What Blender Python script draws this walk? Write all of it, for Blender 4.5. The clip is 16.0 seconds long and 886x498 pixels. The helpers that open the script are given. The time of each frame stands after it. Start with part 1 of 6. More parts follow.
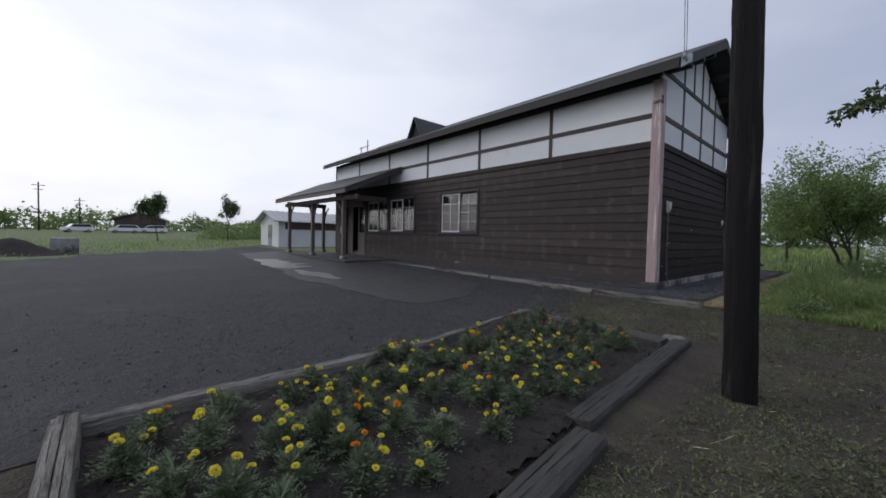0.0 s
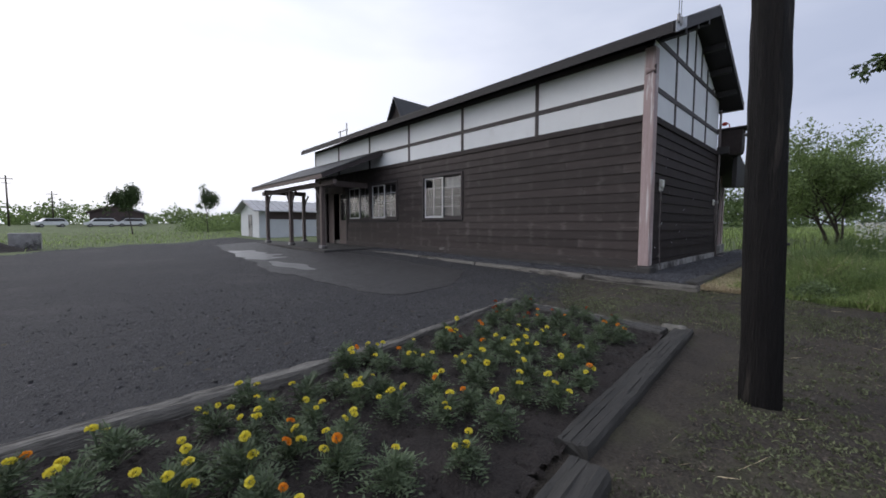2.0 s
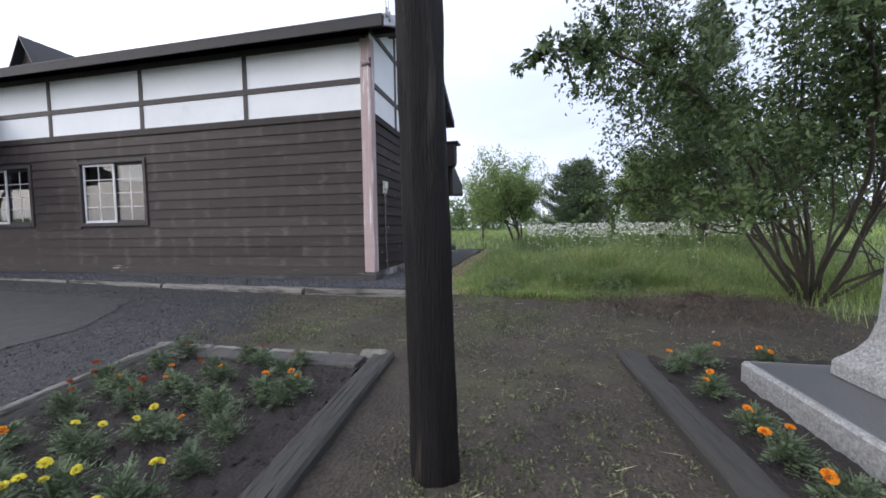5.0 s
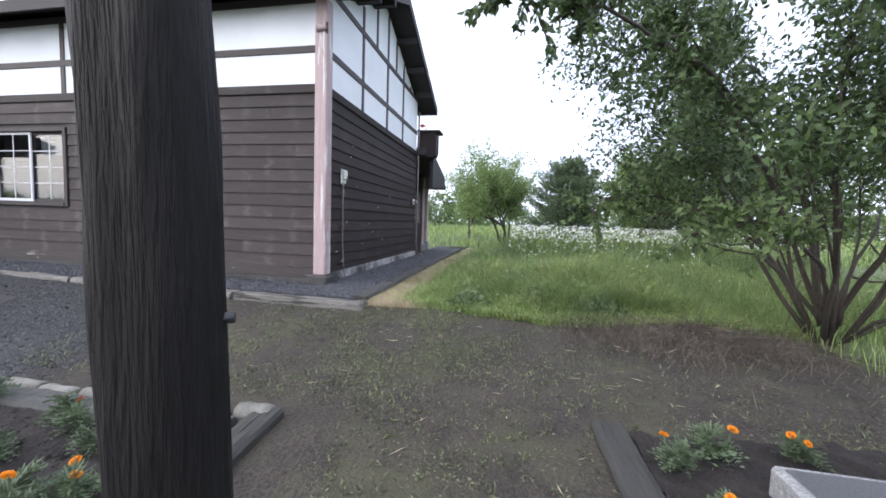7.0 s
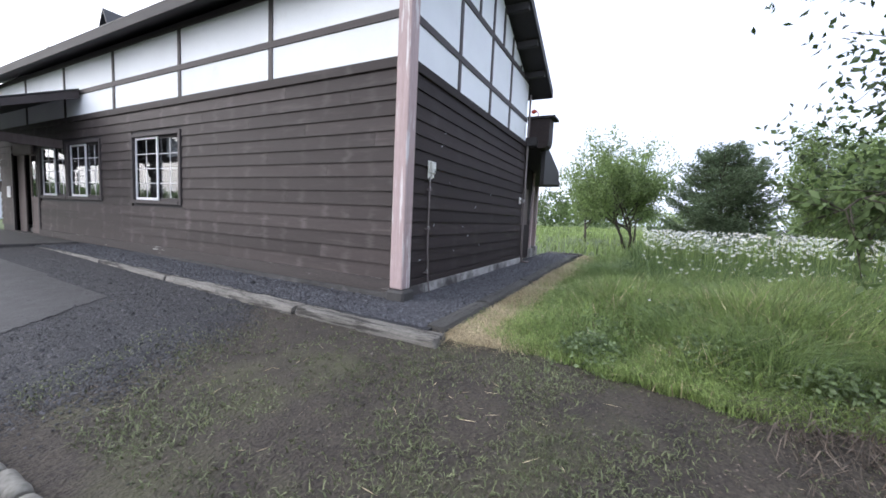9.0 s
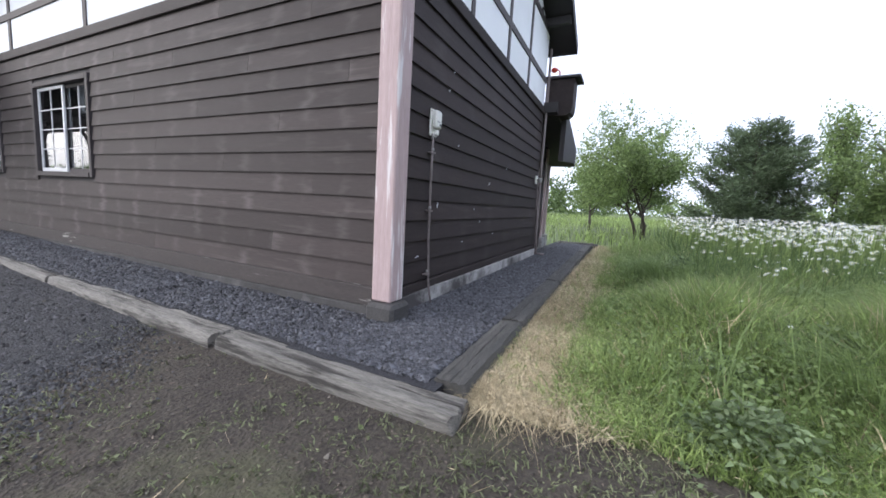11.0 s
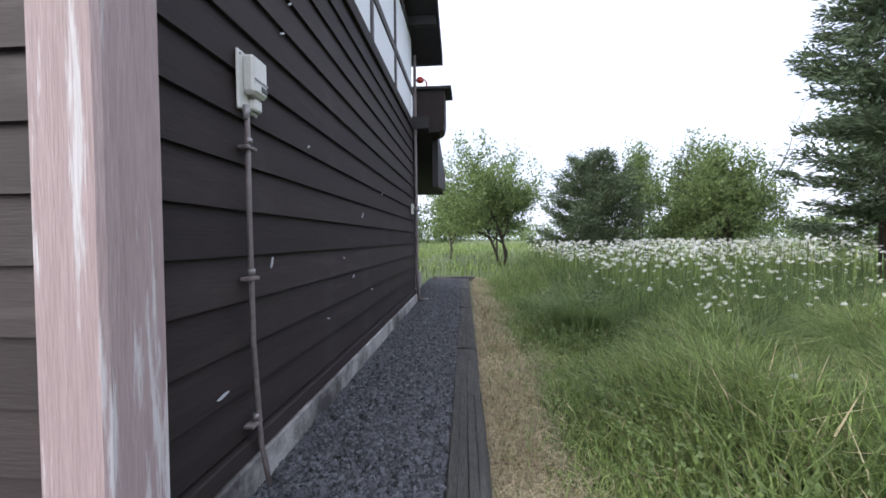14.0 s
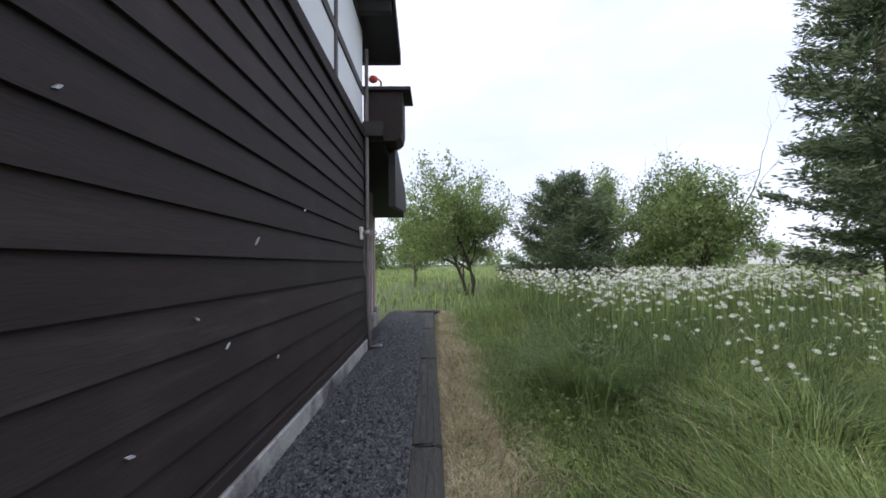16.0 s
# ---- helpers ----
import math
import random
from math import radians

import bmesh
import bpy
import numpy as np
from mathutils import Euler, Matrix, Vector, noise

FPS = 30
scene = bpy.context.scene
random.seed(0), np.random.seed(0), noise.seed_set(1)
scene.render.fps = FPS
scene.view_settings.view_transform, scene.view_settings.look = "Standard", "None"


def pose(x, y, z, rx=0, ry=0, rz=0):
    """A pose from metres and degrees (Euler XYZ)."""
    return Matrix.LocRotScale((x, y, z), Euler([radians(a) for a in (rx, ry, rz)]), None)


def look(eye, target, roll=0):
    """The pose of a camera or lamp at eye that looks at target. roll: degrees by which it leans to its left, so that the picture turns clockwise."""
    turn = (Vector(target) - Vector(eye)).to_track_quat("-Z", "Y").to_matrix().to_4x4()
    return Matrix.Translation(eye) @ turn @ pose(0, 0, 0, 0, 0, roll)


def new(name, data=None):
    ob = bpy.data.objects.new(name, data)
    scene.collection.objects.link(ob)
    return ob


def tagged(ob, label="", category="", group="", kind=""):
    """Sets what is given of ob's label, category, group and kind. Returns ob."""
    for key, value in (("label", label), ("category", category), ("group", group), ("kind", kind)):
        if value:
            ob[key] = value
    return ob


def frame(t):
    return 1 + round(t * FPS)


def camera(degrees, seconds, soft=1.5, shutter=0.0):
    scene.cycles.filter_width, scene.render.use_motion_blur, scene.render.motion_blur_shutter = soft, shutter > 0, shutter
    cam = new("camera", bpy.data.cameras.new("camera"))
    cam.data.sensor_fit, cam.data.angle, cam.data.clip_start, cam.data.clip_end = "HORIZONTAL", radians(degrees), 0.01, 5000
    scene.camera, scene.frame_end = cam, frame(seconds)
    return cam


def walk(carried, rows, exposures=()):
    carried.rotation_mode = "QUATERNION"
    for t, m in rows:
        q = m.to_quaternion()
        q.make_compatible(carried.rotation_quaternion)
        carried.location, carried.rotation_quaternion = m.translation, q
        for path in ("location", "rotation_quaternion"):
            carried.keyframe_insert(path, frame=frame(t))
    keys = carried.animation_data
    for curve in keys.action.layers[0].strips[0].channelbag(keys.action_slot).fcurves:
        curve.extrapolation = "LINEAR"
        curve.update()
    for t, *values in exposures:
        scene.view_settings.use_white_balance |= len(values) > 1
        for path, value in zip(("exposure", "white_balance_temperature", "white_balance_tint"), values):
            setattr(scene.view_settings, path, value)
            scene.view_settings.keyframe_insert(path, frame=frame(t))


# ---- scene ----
FOV = 99.7
cam = camera(FOV, 16.0, soft=1.7)
ROWS = [
    (0.0, 0.925, 0.184, 1.264, -41.31, -1.83, 1.31),
    (0.5, 1.137, 0.262, 1.212, -43.51, -2.12, 0.20),
    (1.0, 1.324, 0.364, 1.198, -44.57, -2.89, 0.06),
    (1.5, 1.426, 0.430, 1.207, -44.12, -3.75, 0.45),
    (2.0, 1.434, 0.486, 1.231, -42.97, -3.82, 0.06),
    (2.5, 1.500, 0.599, 1.227, -43.68, -2.32, -1.06),
    (3.0, 1.734, 0.666, 1.196, -47.63, -1.31, -1.63),
    (3.5, 2.028, 0.630, 1.209, -52.85, -1.27, -1.65),
    (4.0, 2.222, 0.615, 1.235, -59.95, -1.75, -1.75),
    (4.5, 2.630, 0.560, 1.215, -68.45, -2.10, -1.40),
    (5.0, 3.030, 0.410, 1.190, -77.80, -3.10, -0.85),
    (5.2, 3.185, 0.325, 1.170, -80.80, -3.50, -1.05),
    (7.3, 4.262, 0.125, 1.352, -77.90, -4.40, 3.30),
    (7.5, 4.400, 0.115, 1.362, -74.30, -4.75, 3.35),
    (8.0, 4.797, 0.161, 1.330, -66.90, -5.34, 3.75),
    (8.5, 5.193, 0.320, 1.355, -63.56, -5.31, 3.07),
    (9.0, 5.568, 0.439, 1.390, -62.72, -4.97, 2.70),
    (9.2, 5.708, 0.486, 1.423, -62.31, -4.53, 2.83),
    (11.3, 7.276, 1.554, 1.215, -64.31, -7.04, 3.25),
    (11.5, 7.397, 1.627, 1.188, -64.09, -6.76, 2.90),
    (12.0, 7.645, 1.769, 1.243, -69.42, -7.35, 3.74),
    (12.5, 7.962, 1.877, 1.297, -72.62, -6.13, 2.90),
    (13.0, 8.301, 2.024, 1.287, -75.00, -4.75, 2.86),
    (13.5, 8.601, 2.171, 1.338, -81.06, -2.94, 0.17),
    (14.0, 8.888, 2.265, 1.360, -85.77, -1.44, -0.52),
    (14.5, 9.173, 2.268, 1.456, -88.12, -0.79, -1.90),
    (15.0, 9.510, 2.283, 1.457, -88.97, 0.42, -0.94),
    (15.5, 9.840, 2.278, 1.452, -89.52, 1.87, -0.59),
    (16.0, 10.172, 2.233, 1.447, -91.03, 2.38, -0.70),
]


def eye_pose(x, y, z, yaw, pitch, roll):
    return pose(x, y, z, 0, 0, yaw) @ pose(0, 0, 0, 90 + pitch) @ pose(0, 0, 0, 0, 0, roll)


EXPOSURES = [(0.0, -0.72, 6250, 14), (1.5, -0.58, 6300, 14), (3.0, -0.34, 6300, 14), (3.6, -0.34, 6280, 14), (4.5, 0.08, 6250, 14), (5.2, 0.48, 6250, 14), (7.3, 0.98, 6150, 14), (9.2, 0.86, 6150, 14), (11.3, 0.9, 6200, 14), (13.0, 0.9, 6250, 14), (14.0, 0.72, 6300, 14), (15.0, 0.58, 6400, 14), (16.0, 0.44, 6500, 14)]
walk(cam, [(t, eye_pose(*r)) for t, *r in ROWS], EXPOSURES)

# ---- sky and sun: overcast early morning, the bright side to the north ----
SUN_DIR = Vector((-0.55, 0.80, 0.42)).normalized()
world = bpy.data.worlds.new("overcast_sky")
scene.world = world
world.use_nodes = True
wn, wl = world.node_tree.nodes, world.node_tree.links
wn.clear()
w_out = wn.new("ShaderNodeOutputWorld")
w_bg = wn.new("ShaderNodeBackground")
w_sky = wn.new("ShaderNodeTexSky")
w_sky.sky_type = "NISHITA"
w_sky.sun_disc = False
w_sky.sun_elevation = math.asin(SUN_DIR.z)
w_sky.sun_rotation = math.atan2(SUN_DIR.x, SUN_DIR.y)
w_sky.dust_density = 4.0
w_co = wn.new("ShaderNodeTexCoord")
w_map = wn.new("ShaderNodeMapping")
w_map.inputs["Scale"].default_value = (1.0, 1.0, 3.0)
w_noise = wn.new("ShaderNodeTexNoise")
w_noise.inputs["Scale"].default_value = 1.6
w_noise.inputs["Detail"].default_value = 5.0
w_ramp = wn.new("ShaderNodeValToRGB")
w_ramp.color_ramp.elements[0].position = 0.35
w_ramp.color_ramp.elements[0].color = (8.2, 8.8, 9.8, 1)
w_ramp.color_ramp.elements[1].position = 0.62
w_ramp.color_ramp.elements[1].color = (10.5, 10.9, 11.6, 1)
w_mix = wn.new("ShaderNodeMix")
w_mix.data_type = "RGBA"
w_mix.inputs["Factor"].default_value = 0.8
w_dot = wn.new("ShaderNodeVectorMath")
w_dot.operation = "DOT_PRODUCT"
w_dot.inputs[1].default_value = SUN_DIR
w_side = wn.new("ShaderNodeValToRGB")
w_side.color_ramp.elements[0].position = 0.28
w_side.color_ramp.elements[0].color = (0.91, 0.95, 1.07, 1)
w_side.color_ramp.elements[1].position = 0.85
w_side.color_ramp.elements[1].color = (1.75, 1.73, 1.69, 1)
w_half = wn.new("ShaderNodeMapRange")
w_half.inputs["From Min"].default_value = -1.0
w_tint = wn.new("ShaderNodeMix")
w_tint.data_type = "RGBA"
w_tint.blend_type = "MULTIPLY"
w_tint.inputs["Factor"].default_value = 1.0
wl.new(w_co.outputs["Generated"], w_map.inputs["Vector"])
wl.new(w_map.outputs["Vector"], w_noise.inputs["Vector"])
wl.new(w_noise.outputs["Fac"], w_ramp.inputs["Fac"])
wl.new(w_sky.outputs["Color"], w_mix.inputs["A"])
wl.new(w_co.outputs["Generated"], w_dot.inputs[0])
wl.new(w_dot.outputs["Value"], w_half.inputs["Value"])
wl.new(w_half.outputs["Result"], w_side.inputs["Fac"])
wl.new(w_ramp.outputs["Color"], w_tint.inputs["A"])
wl.new(w_side.outputs["Color"], w_tint.inputs["B"])
wl.new(w_tint.outputs["Result"], w_mix.inputs["B"])
wl.new(w_mix.outputs["Result"], w_bg.inputs["Color"])
w_bg.inputs["Strength"].default_value = 0.10
wl.new(w_bg.outputs["Background"], w_out.inputs["Surface"])

sun = new("sun", bpy.data.lights.new("sun", "SUN"))
sun.data.energy, sun.data.angle, sun.data.color = 0.55, radians(25), (1.0, 0.97, 0.92)
sun.matrix_world = look(SUN_DIR * 50, (0, 0, 0))

rng = np.random.default_rng(7)


# ---- materials ----
def surface(name, dark, light, scale=3.0, stretch=(1, 1, 1), rough=(0.7, 0.9), bump=0.2, fine=40.0, fine_mix=0.35, vary=0.0, island=0.0,
            stain=None, stain_scale=0.7, stain_at=(0.55, 0.75), metal=0.0, spec=0.5, translucent=0.0, depth=0.02, streak=None):
    """A two-scale procedural surface: broad blotches, fine grain, relief, and a shift from piece to piece."""
    m = bpy.data.materials.new(name)
    m.use_nodes = True
    n, l = m.node_tree.nodes, m.node_tree.links
    n.clear()
    out = n.new("ShaderNodeOutputMaterial")
    b = n.new("ShaderNodeBsdfPrincipled")
    co = n.new("ShaderNodeTexCoord")
    mp = n.new("ShaderNodeMapping")
    mp.inputs["Scale"].default_value = stretch
    info = n.new("ShaderNodeObjectInfo")
    shift = n.new("ShaderNodeVectorMath")
    shift.operation = "MULTIPLY_ADD"
    shift.inputs[1].default_value = (37.0, 53.0, 29.0) if vary else (0, 0, 0)
    rv = n.new("ShaderNodeCombineXYZ")
    for i in range(3):
        l.new(info.outputs["Random"], rv.inputs[i])
    l.new(rv.outputs[0], shift.inputs[0])
    l.new(co.outputs["Object"], shift.inputs[2])
    l.new(shift.outputs[0], mp.inputs["Vector"])
    n1 = n.new("ShaderNodeTexNoise")
    n1.inputs["Scale"].default_value, n1.inputs["Detail"].default_value, n1.inputs["Roughness"].default_value = scale, 6.0, 0.6
    n2 = n.new("ShaderNodeTexNoise")
    n2.inputs["Scale"].default_value, n2.inputs["Detail"].default_value = fine, 4.0
    for q in (n1, n2):
        l.new(mp.outputs["Vector"], q.inputs["Vector"])
    blend = n.new("ShaderNodeMix")
    blend.data_type = "FLOAT"
    blend.inputs["Factor"].default_value = fine_mix
    l.new(n1.outputs["Fac"], blend.inputs["A"])
    l.new(n2.outputs["Fac"], blend.inputs["B"])
    ramp = n.new("ShaderNodeValToRGB")
    ramp.color_ramp.elements[0].position, ramp.color_ramp.elements[1].position = 0.33, 0.68
    ramp.color_ramp.elements[0].color, ramp.color_ramp.elements[1].color = (*dark, 1), (*light, 1)
    l.new(blend.outputs["Result"], ramp.inputs["Fac"])
    colour = ramp.outputs["Color"]
    if stain:
        n3 = n.new("ShaderNodeTexNoise")
        n3.inputs["Scale"].default_value, n3.inputs["Detail"].default_value, n3.inputs["Roughness"].default_value = stain_scale, 8.0, 0.65
        l.new(mp.outputs["Vector"], n3.inputs["Vector"])
        r3 = n.new("ShaderNodeValToRGB")
        r3.color_ramp.elements[0].position, r3.color_ramp.elements[1].position = stain_at
        l.new(n3.outputs["Fac"], r3.inputs["Fac"])
        mix = n.new("ShaderNodeMix")
        mix.data_type = "RGBA"
        mix.inputs["B"].default_value = (*stain, 1)
        l.new(r3.outputs["Color"], mix.inputs["Factor"])
        l.new(colour, mix.inputs["A"])
        colour = mix.outputs["Result"]
    if streak:
        axis, spacing, tint = streak
        xyz = n.new("ShaderNodeSeparateXYZ")
        l.new(co.outputs["Object"], xyz.inputs[0])
        div = n.new("ShaderNodeMath")
        div.operation = "DIVIDE"
        div.inputs[1].default_value = spacing
        drift = n.new("ShaderNodeMath")
        drift.operation = "MULTIPLY_ADD"
        drift.inputs[1].default_value = 0.45
        l.new(n1.outputs["Fac"], drift.inputs[0])
        l.new(xyz.outputs[axis], drift.inputs[2])
        l.new(drift.outputs[0], div.inputs[0])
        frac = n.new("ShaderNodeMath")
        frac.operation = "PINGPONG"
        frac.inputs[1].default_value = 0.5
        l.new(div.outputs[0], frac.inputs[0])
        near = n.new("ShaderNodeMapRange")
        near.inputs["From Min"].default_value, near.inputs["From Max"].default_value = 0.24, 0.0
        l.new(frac.outputs[0], near.inputs["Value"])
        n4 = n.new("ShaderNodeTexNoise")
        n4.inputs["Scale"].default_value, n4.inputs["Detail"].default_value = 1.9, 4.0
        l.new(shift.outputs[0], n4.inputs["Vector"])
        r4 = n.new("ShaderNodeMapRange")
        r4.inputs["From Min"].default_value, r4.inputs["From Max"].default_value = 0.46, 0.72
        r4.inputs["To Max"].default_value = 0.38
        l.new(n4.outputs["Fac"], r4.inputs["Value"])
        both = n.new("ShaderNodeMath")
        both.operation = "MULTIPLY"
        both.use_clamp = True
        l.new(near.outputs["Result"], both.inputs[0])
        l.new(r4.outputs["Result"], both.inputs[1])
        ms4 = n.new("ShaderNodeMix")
        ms4.data_type = "RGBA"
        ms4.inputs["B"].default_value = (*tint, 1)
        l.new(both.outputs[0], ms4.inputs["Factor"])
        l.new(colour, ms4.inputs["A"])
        colour = ms4.outputs["Result"]
    for amount, source in ((vary, "object"), (island, "island")):
        if not amount:
            continue
        hsv = n.new("ShaderNodeHueSaturation")
        span = n.new("ShaderNodeMapRange")
        span.inputs["To Min"].default_value, span.inputs["To Max"].default_value = 1 - amount, 1 + amount
        if source == "object":
            l.new(info.outputs["Random"], span.inputs["Value"])
        else:
            geo = n.new("ShaderNodeNewGeometry")
            l.new(geo.outputs["Random Per Island"], span.inputs["Value"])
        l.new(span.outputs["Result"], hsv.inputs["Value"])
        l.new(colour, hsv.inputs["Color"])
        colour = hsv.outputs["Color"]
    l.new(colour, b.inputs["Base Color"])
    rr = n.new("ShaderNodeMapRange")
    rr.inputs["To Min"].default_value, rr.inputs["To Max"].default_value = rough
    l.new(n1.outputs["Fac"], rr.inputs["Value"])
    l.new(rr.outputs["Result"], b.inputs["Roughness"])
    b.inputs["Metallic"].default_value = metal
    b.inputs["Specular IOR Level"].default_value = spec
    if bump:
        bp = n.new("ShaderNodeBump")
        bp.inputs["Strength"].default_value, bp.inputs["Distance"].default_value = bump, depth
        l.new(blend.outputs["Result"], bp.inputs["Height"])
        l.new(bp.outputs["Normal"], b.inputs["Normal"])
    shader = b.outputs["BSDF"]
    if translucent:
        tr = n.new("ShaderNodeBsdfTranslucent")
        l.new(colour, tr.inputs["Color"])
        ms = n.new("ShaderNodeMixShader")
        ms.inputs["Fac"].default_value = translucent
        l.new(shader, ms.inputs[1])
        l.new(tr.outputs["BSDF"], ms.inputs[2])
        shader = ms.outputs["Shader"]
    l.new(shader, out.inputs["Surface"])
    return m


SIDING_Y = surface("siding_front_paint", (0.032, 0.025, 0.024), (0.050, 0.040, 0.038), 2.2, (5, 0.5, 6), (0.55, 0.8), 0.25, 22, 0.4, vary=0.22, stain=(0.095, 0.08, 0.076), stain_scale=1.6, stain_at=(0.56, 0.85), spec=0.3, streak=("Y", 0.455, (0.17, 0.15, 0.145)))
# same brown paint as the front; the gable's shade is in its darker colour
SIDING_X = surface("siding_gable_shade_toned", (0.026, 0.020, 0.020), (0.044, 0.035, 0.034), 2.2, (0.5, 5, 6), (0.65, 0.85), 0.25, 22, 0.4, vary=0.22, stain=(0.07, 0.056, 0.053), stain_scale=1.6, stain_at=(0.58, 0.85), spec=0.2, streak=("X", 0.91, (0.075, 0.066, 0.064)))
SILL_PAINT = surface("flaking_sill_paint", (0.028, 0.022, 0.021), (0.060, 0.050, 0.047), 3, (5, 0.6, 7), (0.6, 0.85), 0.6, 24, 0.5, stain=(0.30, 0.29, 0.27), stain_scale=2.2, stain_at=(0.62, 0.66))
TRIM = surface("dark_brown_trim_paint", (0.036, 0.029, 0.030), (0.060, 0.050, 0.050), 3, (1, 1, 1), (0.55, 0.8), 0.2, 30, vary=0.12)
PORCH_WOOD = surface("weathered_brown_porch_wood", (0.10, 0.078, 0.072), (0.17, 0.135, 0.125), 4, (4, 4, 0.5), (0.6, 0.85), 0.3, 30, vary=0.12)
PLASTER = surface("white_plaster", (0.70, 0.72, 0.74), (0.80, 0.82, 0.84), 0.8, (1, 1, 1), (0.8, 0.95), 0.08, 60, 0.3, vary=0.03, stain=(0.60, 0.60, 0.58), stain_scale=1.3, stain_at=(0.6, 0.9))
POST_PAINT = surface("worn_pink_post_paint", (0.34, 0.255, 0.25), (0.47, 0.365, 0.36), 5, (5, 5, 0.35), (0.6, 0.85), 0.5, 30, 0.5, stain=(0.62, 0.59, 0.59), stain_scale=2.3, stain_at=(0.555, 0.60))
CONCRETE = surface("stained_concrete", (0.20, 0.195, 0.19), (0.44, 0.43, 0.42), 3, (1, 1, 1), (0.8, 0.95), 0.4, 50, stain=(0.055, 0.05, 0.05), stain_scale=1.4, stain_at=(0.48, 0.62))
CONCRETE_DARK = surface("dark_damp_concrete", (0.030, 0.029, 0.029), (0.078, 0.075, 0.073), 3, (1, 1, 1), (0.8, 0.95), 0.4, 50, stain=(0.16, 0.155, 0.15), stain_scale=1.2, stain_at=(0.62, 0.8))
ROOF_METAL = surface("dark_roof_sheet", (0.018, 0.019, 0.022), (0.036, 0.038, 0.044), 2, (1, 1, 1), (0.5, 0.7), 0.1, 30)
SOFFIT = surface("dark_soffit_boards", (0.022, 0.02, 0.021), (0.04, 0.036, 0.038), 3, (1, 1, 1), (0.6, 0.85), 0.2, 30)
FLASHING = surface("pale_weathered_barge_paint", (0.34, 0.35, 0.38), (0.60, 0.61, 0.65), 6, (1, 1, 1), (0.5, 0.8), 0.3, 30, stain=(0.2, 0.2, 0.22), stain_scale=3, stain_at=(0.55, 0.75))
POLE_WOOD = surface("tarred_pole_wood", (0.004, 0.0035, 0.0035), (0.015, 0.013, 0.013), 6, (5, 5, 0.4), (0.6, 0.85), 0.9, 24, 0.5, stain=(0.075, 0.064, 0.055), stain_scale=1.8, stain_at=(0.58, 0.70), depth=0.04, spec=0.25)
SOIL = surface("damp_dark_soil", (0.012, 0.0095, 0.0085), (0.038, 0.030, 0.027), 6, (1, 1, 1), (0.85, 1.0), 1.0, 60, 0.5, depth=0.05)
LOT = surface("dark_cinder_gravel", (0.016, 0.016, 0.018), (0.046, 0.046, 0.050), 9, (1, 1, 1), (0.8, 0.95), 1.0, 55, 0.6, stain=(0.058, 0.056, 0.056), stain_scale=0.35, stain_at=(0.5, 0.75), depth=0.04)
ASPHALT = surface("worn_damp_asphalt", (0.020, 0.019, 0.020), (0.040, 0.038, 0.039), 5, (1, 1, 1), (0.42, 0.8), 0.5, 80, 0.5, stain=(0.026, 0.025, 0.026), stain_scale=0.5)
WET = surface("standing_water_film", (0.012, 0.012, 0.013), (0.022, 0.022, 0.023), 3, (1, 1, 1), (0.22, 0.42), 0.08, 60, 0.4)
GRAVEL_BED = surface("charcoal_gravel_bed", (0.010, 0.010, 0.013), (0.034, 0.035, 0.042), 14, (1, 1, 1), (0.7, 0.9), 1.0, 60, 0.6, depth=0.04)
STONE_CHIP = surface("charcoal_stone_chips", (0.026, 0.027, 0.032), (0.100, 0.102, 0.116), 20, (1, 1, 1), (0.5, 0.8), 0.2, 90, island=0.85)
CINDER = surface("dark_cinder_stones", (0.017, 0.017, 0.019), (0.062, 0.061, 0.065), 20, (1, 1, 1), (0.6, 0.85), 0.2, 90, island=0.8)
TURF = surface("trodden_turf_and_soil", (0.016, 0.012, 0.010), (0.080, 0.067, 0.052), 2.6, (1, 1, 1), (0.85, 1.0), 1.0, 48, 0.6, stain=(0.074, 0.073, 0.040), stain_scale=0.9, stain_at=(0.50, 0.68), depth=0.05)
MEADOW = surface("meadow_ground", (0.060, 0.082, 0.030), (0.140, 0.185, 0.070), 1.0, (1, 1, 1), (0.85, 1.0), 1.0, 25, 0.5, stain=(0.12, 0.15, 0.06), stain_scale=0.08, stain_at=(0.4, 0.7), depth=0.06)
GRANITE_DARK = surface("polished_dark_granite", (0.05, 0.052, 0.056), (0.15, 0.152, 0.158), 70, (1, 1, 1), (0.3, 0.42), 0.05, 150, 0.5)
GRANITE = surface("grey_granite", (0.10, 0.10, 0.105), (0.46, 0.46, 0.46), 55, (1, 1, 1), (0.6, 0.8), 0.35, 150, 0.4, stain=(0.24, 0.23, 0.22), stain_scale=1.5, stain_at=(0.55, 0.8))
GALV = surface("dull_grey_metal", (0.25, 0.24, 0.24), (0.38, 0.37, 0.37), 8, (1, 1, 1), (0.4, 0.65), 0.1, 40, metal=0.6)
CONDUIT = surface("brown_grey_conduit_paint", (0.12, 0.10, 0.10), (0.20, 0.17, 0.165), 10, (1, 1, 1), (0.45, 0.7), 0.1, 40)
WHITE_PAINT = surface("white_window_paint", (0.58, 0.58, 0.59), (0.72, 0.72, 0.73), 6, (1, 1, 1), (0.4, 0.6), 0.05, 30)
CREAM_PLASTIC = surface("off_white_plastic", (0.62, 0.62, 0.58), (0.74, 0.74, 0.70), 5, (1, 1, 1), (0.35, 0.5), 0.03, 40)
DARK_PLASTIC = surface("dark_plastic", (0.02, 0.02, 0.02), (0.04, 0.04, 0.04), 5, (1, 1, 1), (0.35, 0.5), 0.0)
